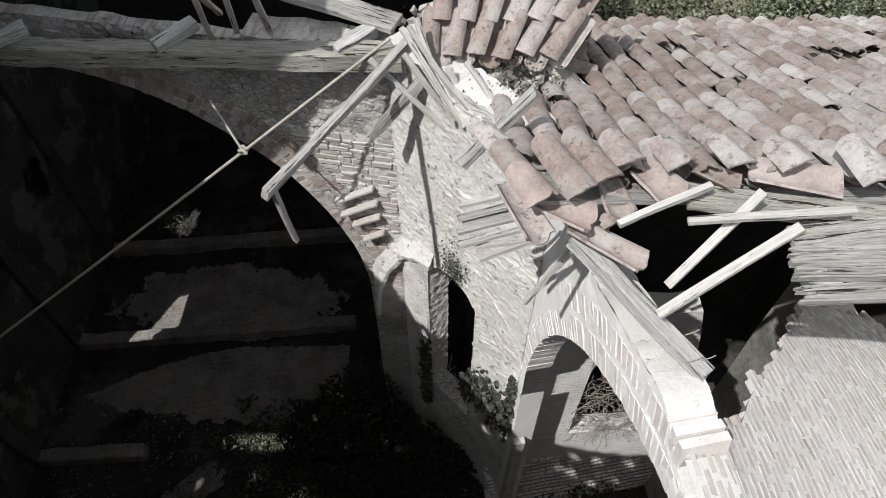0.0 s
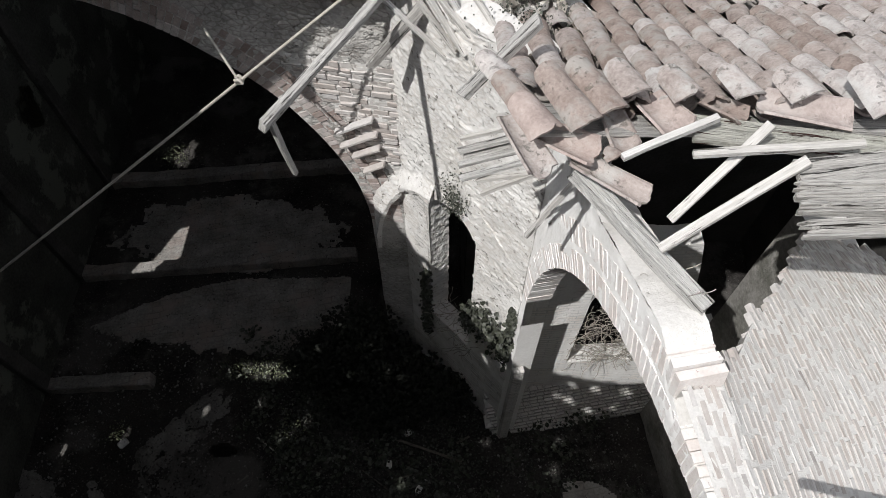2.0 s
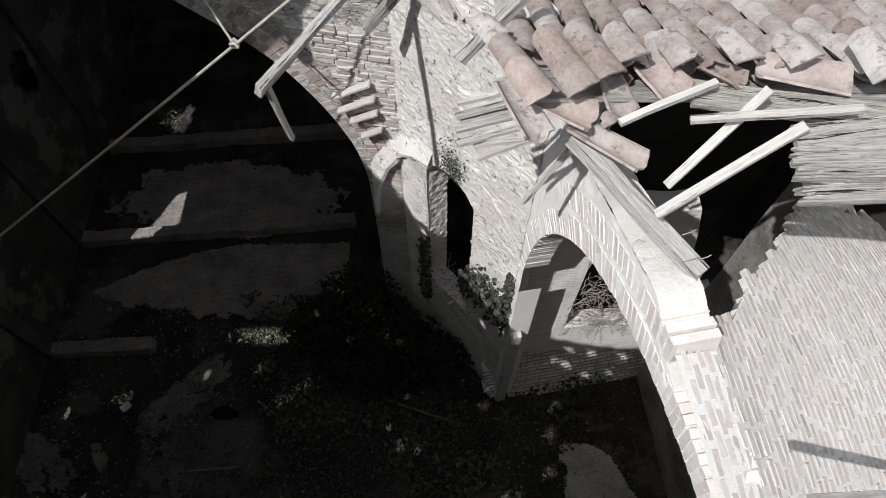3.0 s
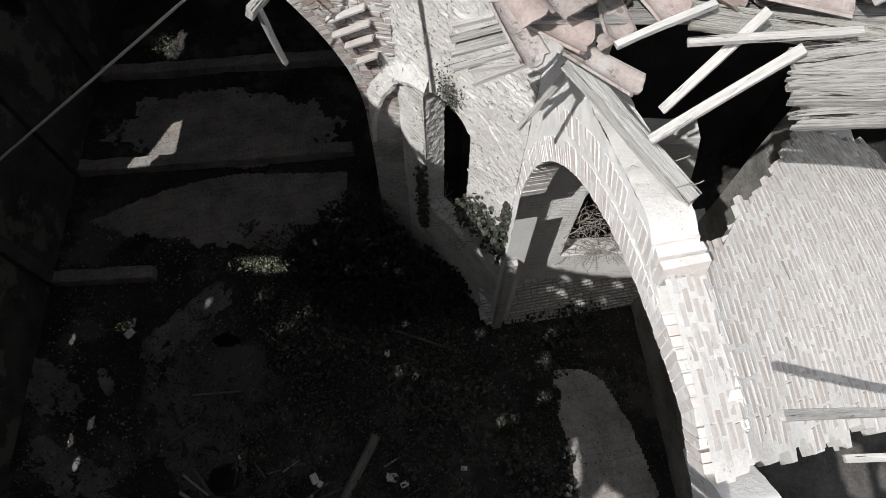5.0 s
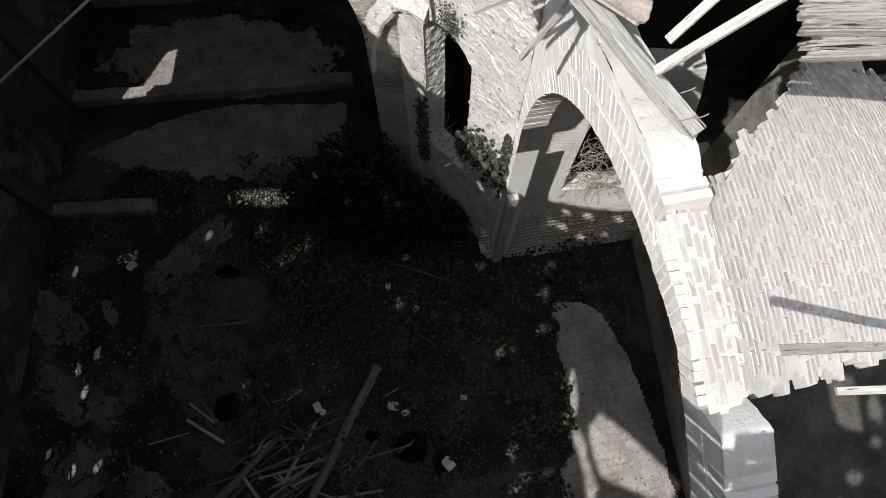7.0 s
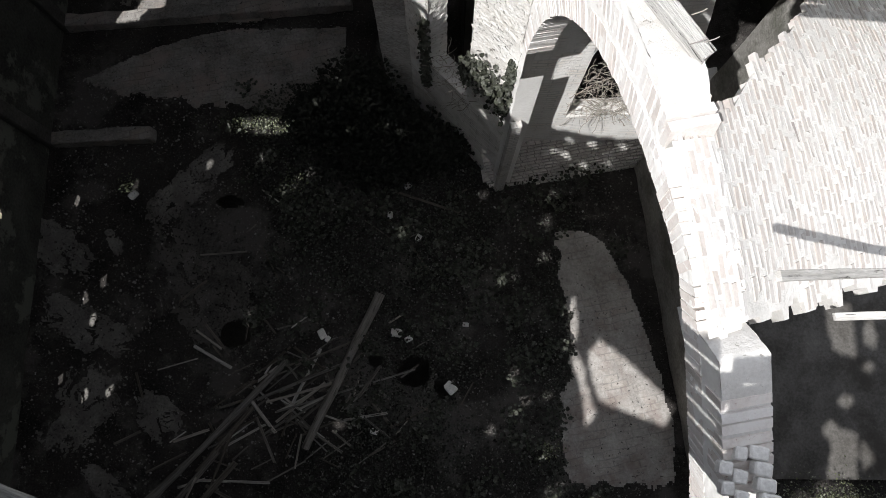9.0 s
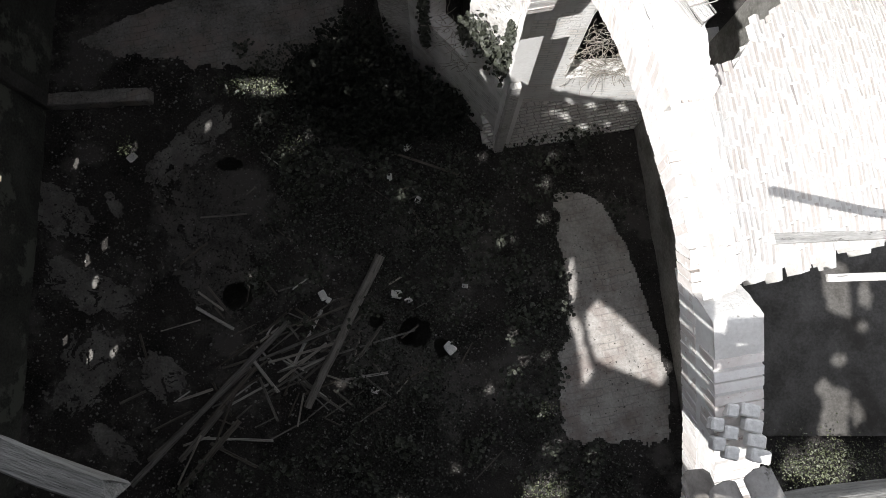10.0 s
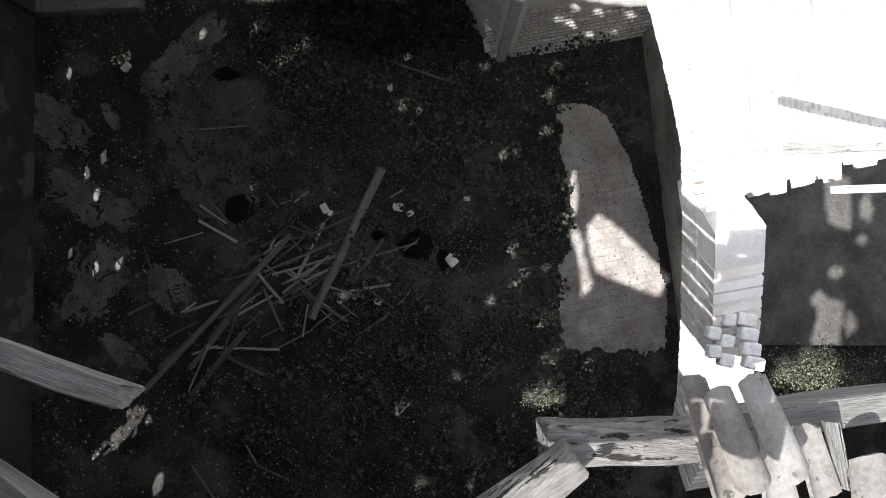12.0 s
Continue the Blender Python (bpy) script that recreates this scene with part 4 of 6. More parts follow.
def build_side_roof():
    x0, x1, y0, y1 = 0.5, 5.7, 2.55, 7.7
    corners = [(0.5, 2.6), (x1, 2.6), (x1, y1), (1.35, y1), (0.5, 3.4)]
    verts = [Vector((x, y, roof_z(y) - 0.09)) for x, y in corners] + [Vector((x, y, roof_z(y) - 0.12)) for x, y in corners]
    k = len(corners)
    faces = [tuple(range(k)), tuple(range(2 * k - 1, k - 1, -1))] + [(i, k + i, k + (i + 1) % k, (i + 1) % k) for i in range(k)]
    roof = joined("roof_side", verts, faces, WOOD_OLD)
    tagged(roof, "sloping side roof of loose aged clay tiles with gaps", "roof", kind="structure")
    rng = random.Random(21)
    spacing, run = 0.212, 0.36
    dy = run * math.cos(math.atan(ROOF_SLOPE))
    far_v, far_f, low_v, low_f = [], [], [], []
    made = 0
    down = Vector((0, 1, -ROOF_SLOPE)).normalized()
    side = Vector((1, 0, 0))
    up = side.cross(down)
    tv, tf = tile_mesh()
    for i in range(25):
        x = 0.5 + i * spacing
        start = 2.95 + 0.14 * noise.noise(Vector((x * 2.1, 3, 0))) + (0.25 if i < 2 else 0)
        for kind in (0, 1):
            y = start + (0.1 if kind else 0.0)
            xx = x + (spacing / 2 if kind else 0)
            drift = rng.uniform(-0.02, 0.02)
            while y < 7.75:
                drift = 0.7 * drift + rng.uniform(-0.014, 0.014)
                missing = rng.random() < (0.04 if kind == 0 else 0.03) or (kind == 0 and noise.noise(Vector((xx * 0.9, y * 1.3, 12))) > 0.52)
                slip = rng.uniform(-0.075, 0.075)
                if xx > roof_left(y) - 0.15 and not missing:
                    turn = rng.uniform(-0.07, 0.07) + (rng.uniform(-0.35, 0.35) if rng.random() < 0.07 else 0)
                    lift = (0.056 if kind == 0 else -0.005) + rng.uniform(-0.008, 0.014)
                    at = Vector((xx + drift, y + slip, roof_z(y + slip))) + up * lift
                    m = frame_matrix(down, up.cross(down), up, at) @ Matrix.Rotation(turn, 4, "Z") @ Matrix.Rotation(-0.035 + rng.uniform(-0.03, 0.02), 4, "Y") @ Matrix.Rotation(rng.uniform(-0.05, 0.05), 4, "X")
                    if kind == 0 and made < 300 and y < 6.6:
                        place("roof_tile", rng.choice(COVERS), m, roof)
                        made += 1
                    elif kind == 1 and y < 3.1:
                        place("channel_tile", rng.choice(CHANNELS), m, roof)
                    else:
                        vs, fs = (low_v, low_f) if kind == 1 else (far_v, far_f)
                        k0 = len(vs)
                        if kind == 1:
                            m = m @ Matrix.Diagonal((1, 1, -1, 1))
                        vs.extend(m @ Vector(q) for q in tv)
                        fs.extend(tuple(k0 + a for a in q) for q in tf)
                y += dy * rng.uniform(0.93, 1.07)
    ob = joined("channel_field", low_v, low_f, TILE_GAP, roof)
    ob.data.polygons.foreach_set("use_smooth", [True] * len(low_f))
    tagged(ob, "channel tiles between the rows, darkened for dirt and gap shade", kind="stuff")
    ob = joined("tile_field", far_v, far_f, TILE_S, roof)
    ob.data.polygons.foreach_set("use_smooth", [True] * len(far_f))
    tagged(ob, "worn clay tiles further down the side roof", kind="stuff")


build_side_roof()


def loose_tile(a, b, flip, mat=None, scale=1.0, roll=0.0, group="loose roof tiles", label="loose aged clay roof tile on a broken edge"):
    m, length = span_matrix(a, b, roll)
    mesh = tile_data(mat or TILE, length=length, wide=0.108 * scale, narrow=0.088 * scale, flip=flip, seed=int(abs(a[0]) * 1000 + abs(b[1]) * 77))
    ob = new("roof_tile", mesh)
    ob.matrix_world = m
    return tagged(ob, label, "roof tile", group)


# broken edge tiles hanging over the chapel
for a, b, fl, ro, sc, red in [((0.33, 2.99, 9.02), (0.48, 2.72, 9.02), False, -8, 0.95, False), ((0.42, 2.8, 9.04), (0.58, 2.51, 9.04), False, 6, 1.0, True), ((0.58, 3.01, 9.06), (0.8, 2.54, 9.08), False, 10, 0.95, False),
                             ((0.52, 2.67, 8.94), (0.86, 2.47, 8.96), True, 10, 0.95, True), ((0.37, 2.83, 8.9), (0.56, 2.37, 8.92), True, -10, 0.98, False), ((0.97, 2.82, 8.94), (1.02, 2.5, 8.97), True, -4, 0.9, False),
                             ((0.77, 3.07, 9.05), (0.95, 2.63, 9.08), False, 0, 0.95, False), ((0.99, 3.04, 9.06), (1.09, 2.74, 9.1), False, 6, 0.9, False), ((1.17, 2.89, 8.98), (1.33, 2.59, 9.02), True, 8, 1.08, True),
                             ((0.74, 2.54, 8.84), (1.14, 2.25, 8.84), True, 4, 0.8, False), ((0.91, 2.51, 8.93), (0.97, 2.43, 8.94), False, 0, 0.6, False), ((1.78, 2.77, 9.06), (2.28, 2.63, 9.08), True, 6, 1.05, True),
                             ((1.49, 2.86, 9.0), (1.7, 2.67, 9.04), True, -10, 0.9, False), ((2.36, 2.93, 9.12), (2.42, 2.54, 9.16), False, 8, 1.05, False), ((1.29, 3.0, 9.05), (1.39, 2.74, 9.08), False, 9, 0.9, False),
                             ((1.63, 3.0, 9.06), (1.72, 2.72, 9.1), False, -8, 0.95, False), ((1.94, 2.96, 9.08), (2.03, 2.7, 9.12), False, 10, 0.95, False), ((0.24, 3.28, 8.9), (0.37, 3.04, 8.95), False, 0, 0.85, False)]:
    loose_tile(a, b, fl, roll=ro, scale=sc, mat=TILE_RED if red else TILE)

# tiles sliding off the choir roof
cl = random.Random(8)
for i in range(6):
    for j in range(3):
        for under in (False, True):
            x = -0.12 + i * 0.195 + (0.098 if under else 0.0) + 0.1 * j + cl.uniform(-0.012, 0.012)
            y, z = 4.72 + j * 0.30 + cl.uniform(-0.05, 0.05), 8.30 + j * 0.14 + cl.uniform(-0.015, 0.02) - (0.055 if under else 0.0)
            loose_tile((x + 0.04 + 0.055 * i, y + 0.42, z + 0.18), (x, y, z), under, scale=0.82 if not under else 0.88, roll=cl.uniform(-9, 9), group="tiles of the choir eaves", label="weathered clay tile at the choir eaves")
for i in range(16):
    q = Vector((0.62 + cl.uniform(-0.1, 0.75), 5.0 + cl.uniform(-0.6, 0.8), 7.95 + cl.uniform(-0.1, 0.15)))
    d = Vector((cl.uniform(-1, 1), cl.uniform(-1, 1), cl.uniform(-0.35, 0.35))).normalized() * 0.2
    loose_tile(q + d, q - d, cl.random() < 0.4, scale=0.9, group="fallen roof tiles", label="broken clay tile lying on the wall top")

rk = random.Random(77)
rv, rf = [], []
for _ in range(420):
    q = CH_A + CU * rk.uniform(-0.3, CH_L - 0.75) + CN * rk.uniform(0.0, 0.9)
    z = 8.0 + rk.uniform(-0.05, 0.12)
    s = rk.uniform(0.025, 0.085)
    k = len(rv)
    e = Euler((rk.uniform(0, 3), rk.uniform(0, 3), rk.uniform(0, 3))).to_matrix()
    for c in ((1, 0.2, 0), (-1, 0.1, 0.2), (0, 1, 0.2), (0.1, -0.9, 0), (0.2, 0.1, 0.7), (0, 0, -0.7), (0.6, 0.6, 0.4), (-0.6, -0.5, 0.4)):
        rv.append(Vector((q.x, q.y, z)) + e @ (Vector(c) * s * rk.uniform(0.8, 1.2)))
    rf += [(k, k + 6, k + 4), (k + 6, k + 2, k + 4), (k + 2, k + 1, k + 4), (k + 1, k + 7, k + 4), (k + 7, k + 3, k + 4), (k + 3, k, k + 4), (k + 2, k + 6, k + 5), (k + 6, k, k + 5), (k + 1, k + 2, k + 5), (k + 7, k + 1, k + 5), (k + 3, k + 7, k + 5), (k, k + 3, k + 5)]
tagged(joined("wall_top_rubble", rv, rf, STONE), "loose rubble stones on the pier top under the eaves", "rubble", kind="stuff")
top_leaves = []
for _ in range(420):
    q = CH_A + CU * rk.gauss(1.15, 0.2) + CN * rk.gauss(0.45, 0.2)
    top_leaves.append((q.x, q.y, 8.15 + rk.uniform(0, 0.16)))
for _ in range(520):
    q = CH_A + CU * rk.gauss(0.95, 0.09) - CN * rk.uniform(0, 0.12)
    top_leaves.append((q.x, q.y, 5.62 + abs(rk.gauss(0, 0.26))))
tagged(leaves("wall_weeds", top_leaves, 0.022, LEAF_MID, rk), "small green weeds rooted in the pier", "weeds", kind="stuff")

build_vault()


def battered_courses():
    """Stepped courses of bricks that lean back against the foot of the chapel wall."""
    meshes = brick_meshes(BASE_WALL, (0.238, 0.22, 0.066), 6)
    rc = random.Random(77)
    for row in range(14):
        along = -0.1 - rc.uniform(0, 0.2)
        while along < 3.0:
            at = Vector((1.15, 3.42, 0.04 + row * 0.075)) + BU * along + BN * (0.11 + 0.032 * row + rc.uniform(-0.008, 0.008))
            place("brick", rc.choice(meshes), frame_matrix(BU, BN, Vector((0, 0, 1)), at) @ Matrix.Rotation(rc.uniform(-0.02, 0.02), 4, "Z") @ Matrix.Rotation(rc.uniform(-0.1, 0.02), 4, "X"), wall_base)
            along += 0.248


battered_courses()


def side_ring(r0, r1, s_from, s_to, pitch, rng, fill=0.86, proud=0.003):
    """Voussoirs that follow the side arch, through the wall's whole thickness."""
    meshes = brick_meshes(BRICK_ARCH, (r1 - r0, SIDE_T + proud * 2, pitch * fill))
    base = Vector((SIDE[0], SIDE[1], 0))
    line = [base + U1 * q + Vector((0, 0, side_arch(q))) for q in (s_to * (i / 900) ** 1.6 for i in range(901))]
    walked, due = 0.0, pitch / 2
    for a, b in zip(line, line[1:]):
        walked += (b - a).length
        if walked < due:
            continue
        due += pitch
        if (b - base).dot(U1) < s_from or rng.random() < 0.02:
            continue
        tangent = (b - a).normalized()
        out = N1.cross(tangent)
        out = out if out.z > 0 else -out
        at = b + out * ((r0 + r1) / 2 + rng.uniform(-0.003, 0.003)) + N1 * (SIDE_T / 2 + rng.uniform(-0.003, 0.003))
        place("brick", rng.choice(meshes), frame_matrix(out, N1, out.cross(N1), at) @ Matrix.Rotation(rng.uniform(-0.03, 0.03), 4, "Y"), wall_side)


side_ring(-0.003, 0.215, 0.0, 4.9, 0.066, rng)
side_ring(0.275, 0.47, 0.62, 2.2, 0.075, rng, fill=0.8, proud=0.002)
side_ring(0.275, 0.47, 3.36, 4.9, 0.075, rng, fill=0.8, proud=0.002)
for r0, r1, pitch in [(0.005, 0.135, 0.072), (0.155, 0.285, 0.076), (0.305, 0.43, 0.08)]:
    ring_of_bricks(wall_great, BIG, U2, -N2, BIG_S, BIG_Z, BIG_R + r0, BIG_R + r1, 0.02, math.pi * 0.62, pitch, 0.34, BRICK_RED, rng, skip=0.04)

def rubble(name, p0, az, s0, s1, z0, z1, inside, size, mat, parent, label, seed, out=0.025, side=-1, along=1.0):
    """Irregular stones or bricks standing proud of a wall's face, laid in wavering courses."""
    u, n = axes(az)
    n = n * side
    rng = random.Random(seed)
    verts, faces = [], []
    z = z0
    while z < z1:
        h = size[1] * rng.uniform(0.75, 1.25)
        s = s0 - rng.uniform(0, size[0])
        while s < s1:
            w = size[0] * rng.uniform(0.55, 1.4)
            if inside(s + w / 2, z + h / 2):
                k = len(verts)
                gap, o = 0.012, out * rng.uniform(0.3, 1.0)
                for dn in (-0.03, o):
                    ins = gap if dn > 0 else gap * 0.3
                    for cs, cz in ((s + ins, z + ins), (s + w - ins, z + ins), (s + w - ins, z + h - ins), (s + ins, z + h - ins)):
                        q = Vector((p0[0], p0[1], 0)) + u * (cs + rng.uniform(-1, 1) * size[1] * 0.12) + Vector((0, 0, cz + rng.uniform(-1, 1) * size[1] * 0.12)) + n * (dn + rng.uniform(-0.006, 0.006))
                        verts.append(q)
                faces += [(k + 4, k + 5, k + 6, k + 7), (k, k + 1, k + 5, k + 4), (k + 1, k + 2, k + 6, k + 5), (k + 2, k + 3, k + 7, k + 6), (k + 3, k, k + 4, k + 7)]
            s += w
        z += h
    ob = joined(name, verts, faces, mat, parent)
    return tagged(ob, label, kind="stuff")


def off_ring(s, z):
    return math.hypot(s - BIG_S, max(0, z - BIG_Z)) > BIG_R + 0.47


facing("rubble_facing", BIG, BIG_AZ, 0.0, 5.2, 5.9, 8.1, lambda s, z: off_ring(s, z) and not (s < 1.05 and z < 7.05), GREAT_WALL, wall_great, "rough rubble stones over the great arch", d=0.025, side=1, stone=0.16, deep=0.035, base=0.015, squat=0.7, worn=0.7)
facing("mortar_bed", BIG, BIG_AZ, 0.0, 1.1, 4.6, 7.1, lambda s, z: off_ring(s, z), FACING, wall_great, "pale mortar between the spandrel bricks", d=0.03, side=1, deep=0.003, base=0.012)
rubble("spandrel_bricks", BIG, BIG_AZ, 0.0, 1.0, 5.55, 7.0, lambda s, z: off_ring(s, z), (0.19, 0.068), BRICK_S, wall_great, "pale bricks beside the great arch", 43, out=0.04, side=1)
for a, b in [((-1.22, 5.10, 6.03), (-0.74, 5.02, 6.36)), ((-1.18, 5.09, 5.81), (-0.71, 5.01, 6.13)), ((-1.06, 5.07, 5.66), (-0.7, 5.01, 5.89)), ((-0.95, 5.05, 5.41), (-0.67, 5.0, 5.61))]:
    m, ln = span_matrix(a, b)
    ob = part("brick_corbel", box_bm((ln * 0.92, 0.09, 0.04), 0.008, 0.008, 3), BRICK)
    ob.matrix_world = m
    tagged(ob, "stepped brick tooth beside the great arch", "corbel", "brick teeth", "structure")
def pier_face(h, z, out):
    """A place on the pier: h runs from the great arch's face (negative) round the corner onto the splayed face."""
    q = CH_A + (CU * h - CN * out if h > 0 else -U2 * h + N2 * out)
    return Vector((q.x, q.y, z))


def moulding(name, pts, radius, label):
    ob = tube(name, pts, radius, FACING)
    for v in ob.data.vertices:
        v.co += noise.noise_vector(v.co * 9) * 0.016
    ob.data.polygons.foreach_set("use_smooth", [True] * len(ob.data.polygons))
    return tagged(ob, label, "moulding", kind="structure")


def hood():
    """A plastered arch band: a sharp undercut lower edge that runs out into the wall above."""
    verts, n = [], 46
    for i in range(n + 1):
        a = 0.0 + 1.56 * i / n
        for grow, out in ((1.0, 0.0), (0.985, 0.085), (1.04, 0.10), (1.12, 0.06), (1.24, 0.01)):
            q = pier_face(max(-0.40, 0.6 - 0.96 * grow * math.cos(a)), 3.7 + 1.75 * (1 + (grow - 1) * 0.6) * math.sin(a), out)
            verts.append(q + noise.noise_vector(q * 8) * 0.018)
    faces = [(i * 5 + k, i * 5 + k + 1, i * 5 + k + 6, i * 5 + k + 5) for i in range(n) for k in range(4)]
    ob = joined("hood_moulding", verts, faces, FACING)
    return tagged(ob, "plastered hood moulding of a blind arch", "moulding", kind="structure")


hood()
moulding("broken_plaster_edge", [pier_face(1.0 + 1.1 * math.cos(a), 4.3 + 1.65 * math.sin(a), 0.006) for a in (0.05 + 1.35 * i / 30 for i in range(31))], 0.017, "raised broken plaster edge beside the niche")
for i in range(24):
    a = 0.25 + (math.pi - 0.7) * i / 23
    radial = CU * -math.cos(a) + Vector((0, 0, math.sin(a)))
    q = CH_A + CU * 0.86 + Vector((0, 0, 5.15)) + radial * 0.47 + CN * 0.03
    place("voussoir", brick_meshes(BRICK_ARCH, (0.15, 0.09, 0.042), 1, "voussoir")[0], frame_matrix(radial, CN, radial.cross(CN), q), wall_pier)

def niche_jamb():
    """The rough splayed left side of the niche, under its arch."""
    verts, rows, cols = [], 90, 10
    for j in range(rows + 1):
        z = 2.35 + 3.05 * j / rows
        left = 0.86 - math.sqrt(max(0.0, 0.39 ** 2 - max(0.0, z - 5.15) ** 2))
        for i in range(cols + 1):
            t = i / cols
            q = CH_A + CU * (left + 0.07 * t) + CN * (0.012 + 0.26 * t)
            v = Vector((q.x, q.y, z))
            verts.append(v + noise.noise_vector(v * 13) * 0.014 + noise.noise_vector(v * 40) * 0.006)
    n = cols + 1
    faces = [(j * n + i, j * n + i + 1, (j + 1) * n + i + 1, (j + 1) * n + i) for j in range(rows) for i in range(cols)]
    ob = joined("niche_jamb", verts, faces, FACING, wall_pier, "crumbling splayed jamb of the niche")
    tagged(ob, kind="stuff")


niche_jamb()

# ---- timbers ----
timber("roof_beam", (-4.6, 5.25, 8.03), (-0.3, 4.9, 8.17), 0.2, 0.18, WOOD_BEAM, "thick old tie beam in front of the great arch", "beam")
for a, b in [((-2.5, 5.0, 8.2), (-2.2, 5.3, 8.24)), ((-0.92, 4.9, 8.24), (-0.6, 5.2, 8.25)), ((-3.96, 4.92, 8.27), (-3.65, 5.2, 8.27))]:
    timber("rafter_stub", a, b, 0.12, 0.11, WOOD, "sawn rafter stub resting on the tie beam", "rafter", "rafter stubs")
for a, b in [((-1.85, 4.55, 9.2), (-2.05, 5.18, 8.16)), ((-1.61, 4.5, 9.25), (-1.84, 5.28, 8.16)), ((-1.40, 4.5, 9.15), (-1.56, 5.32, 8.16)), ((-1.83, 4.5, 9.15), (-2.03, 5.49, 8.2))]:
    timber("roof_lath", a, b, 0.05, 0.04, WOOD_PALE, "thin sawn roof lath standing on the wall top", "lath", "standing laths")
timber("roof_board", (-1.6, 5.7, 8.36), (-0.4, 5.2, 8.3), 0.25, 0.05, WOOD_OLD, "dark board lying behind the tie beam", "board")
timber("rafter", (-0.25, 4.95, 8.36), (-1.31, 3.38, 8.13), 0.07, 0.07, WOOD_OLD, "split grey rafter hanging out over the arch", "rafter", ragged=0.05)
timber("rafter_brace", (-1.26, 3.42, 8.12), (-1.21, 3.5, 7.41), 0.045, 0.04, WOOD, "short brace nailed to the hanging rafter", "brace")
timber("rafter", (-0.17, 4.62, 8.17), (-0.66, 4.64, 7.5), 0.08, 0.08, WOOD_OLD, "dark rafter leaning against the pier", "rafter")
for a, b in [((-0.34, 4.79, 8.56), (0.18, 4.28, 7.95)), ((-0.28, 4.8, 8.57), (0.28, 4.28, 7.95)), ((-0.22, 4.83, 8.62), (-0.09, 4.62, 8.33)), ((-0.09, 4.55, 8.4), (0.33, 4.21, 8.02)),
             ((0.03, 4.53, 8.38), (0.31, 4.31, 7.98)), ((0.06, 4.6, 8.31), (0.1, 4.46, 7.99)), ((0.19, 4.55, 8.41), (0.46, 4.21, 8.18)), ((-0.32, 4.66, 8.4), (0.11, 4.37, 7.89)), ((-0.61, 4.7, 8.31), (0.03, 4.49, 7.72))]:
    timber("roof_lath", a, b, 0.042, 0.032, WOOD_PALE, "thin lath sticking out below the eaves tiles", "lath", "splayed laths")
timber("rafter", (0.13, 3.38, 8.44), (0.62, 3.53, 8.98), 0.08, 0.07, WOOD_OLD, "split grey rafter end under the side roof", "rafter", ragged=0.05)
for a, b, w in [((0.11, 3.03, 8.41), (0.46, 2.92, 8.66), 0.03), ((0.11, 2.97, 8.36), (0.5, 2.88, 8.62), 0.05), ((0.11, 2.9, 8.3), (0.54, 2.82, 8.57), 0.05), ((0.11, 2.83, 8.24), (0.58, 2.76, 8.53), 0.05),
                ((0.23, 2.81, 8.24), (0.6, 2.63, 8.57), 0.04), ((0.26, 2.74, 8.19), (0.6, 2.63, 8.58), 0.035), ((0.14, 2.95, 8.31), (0.5, 2.88, 8.54), 0.06)]:
    timber("roof_lath", a, b, w, 0.03, WOOD_PALE if w < 0.05 else WOOD, "splintered lath end at the roof edge", "lath", "splintered lath ends", ragged=0.04)
timber("roof_lath", (0.83, 2.61, 8.55), (0.59, 2.65, 7.8), 0.04, 0.03, WOOD_PALE, "thin lath leaning on the arch wall", "lath")
timber("rafter", (0.8, 2.6, 8.64), (1.51, 1.77, 8.38), 0.095, 0.10, WOOD, "thick split rafter lying over the side arch", "rafter", ragged=0.06)
thick_rafter = [o for o in scene.objects if o.name.startswith("rafter")][-1]
for k, (x, y) in enumerate([(0.1, 0.05), (0.3, 0.06), (0.46, 0.02), (0.42, -0.05)]):
    nail = tube("nail", [(x, y, 0.05), (x + 0.02, y + 0.03, 0.10), (x + 0.025, y + 0.05, 0.12)], 0.0035, IRON, thick_rafter, "bent rusty nail")
timber("roof_lath", (1.31, 2.34, 9.1), (2.17, 2.34, 9.2), 0.045, 0.03, WOOD_PALE, "pale lath across the roof gap", "lath", "crossed laths")
timber("roof_lath", (1.26, 2.16, 8.75), (1.72, 2.47, 9.2), 0.055, 0.03, WOOD_PALE, "pale lath hanging into the roof gap", "lath", "crossed laths")
timber("roof_lath", (1.21, 2.03, 8.65), (1.88, 2.27, 9.15), 0.058, 0.03, WOOD_PALE, "long pale lath hanging into the roof gap", "lath", "crossed laths")
timber("roof_lath", (0.97, 2.4, 9.0), (1.5, 2.6, 9.1), 0.04, 0.04, WOOD_PALE, "pale batten under the edge tiles", "lath", "crossed laths")


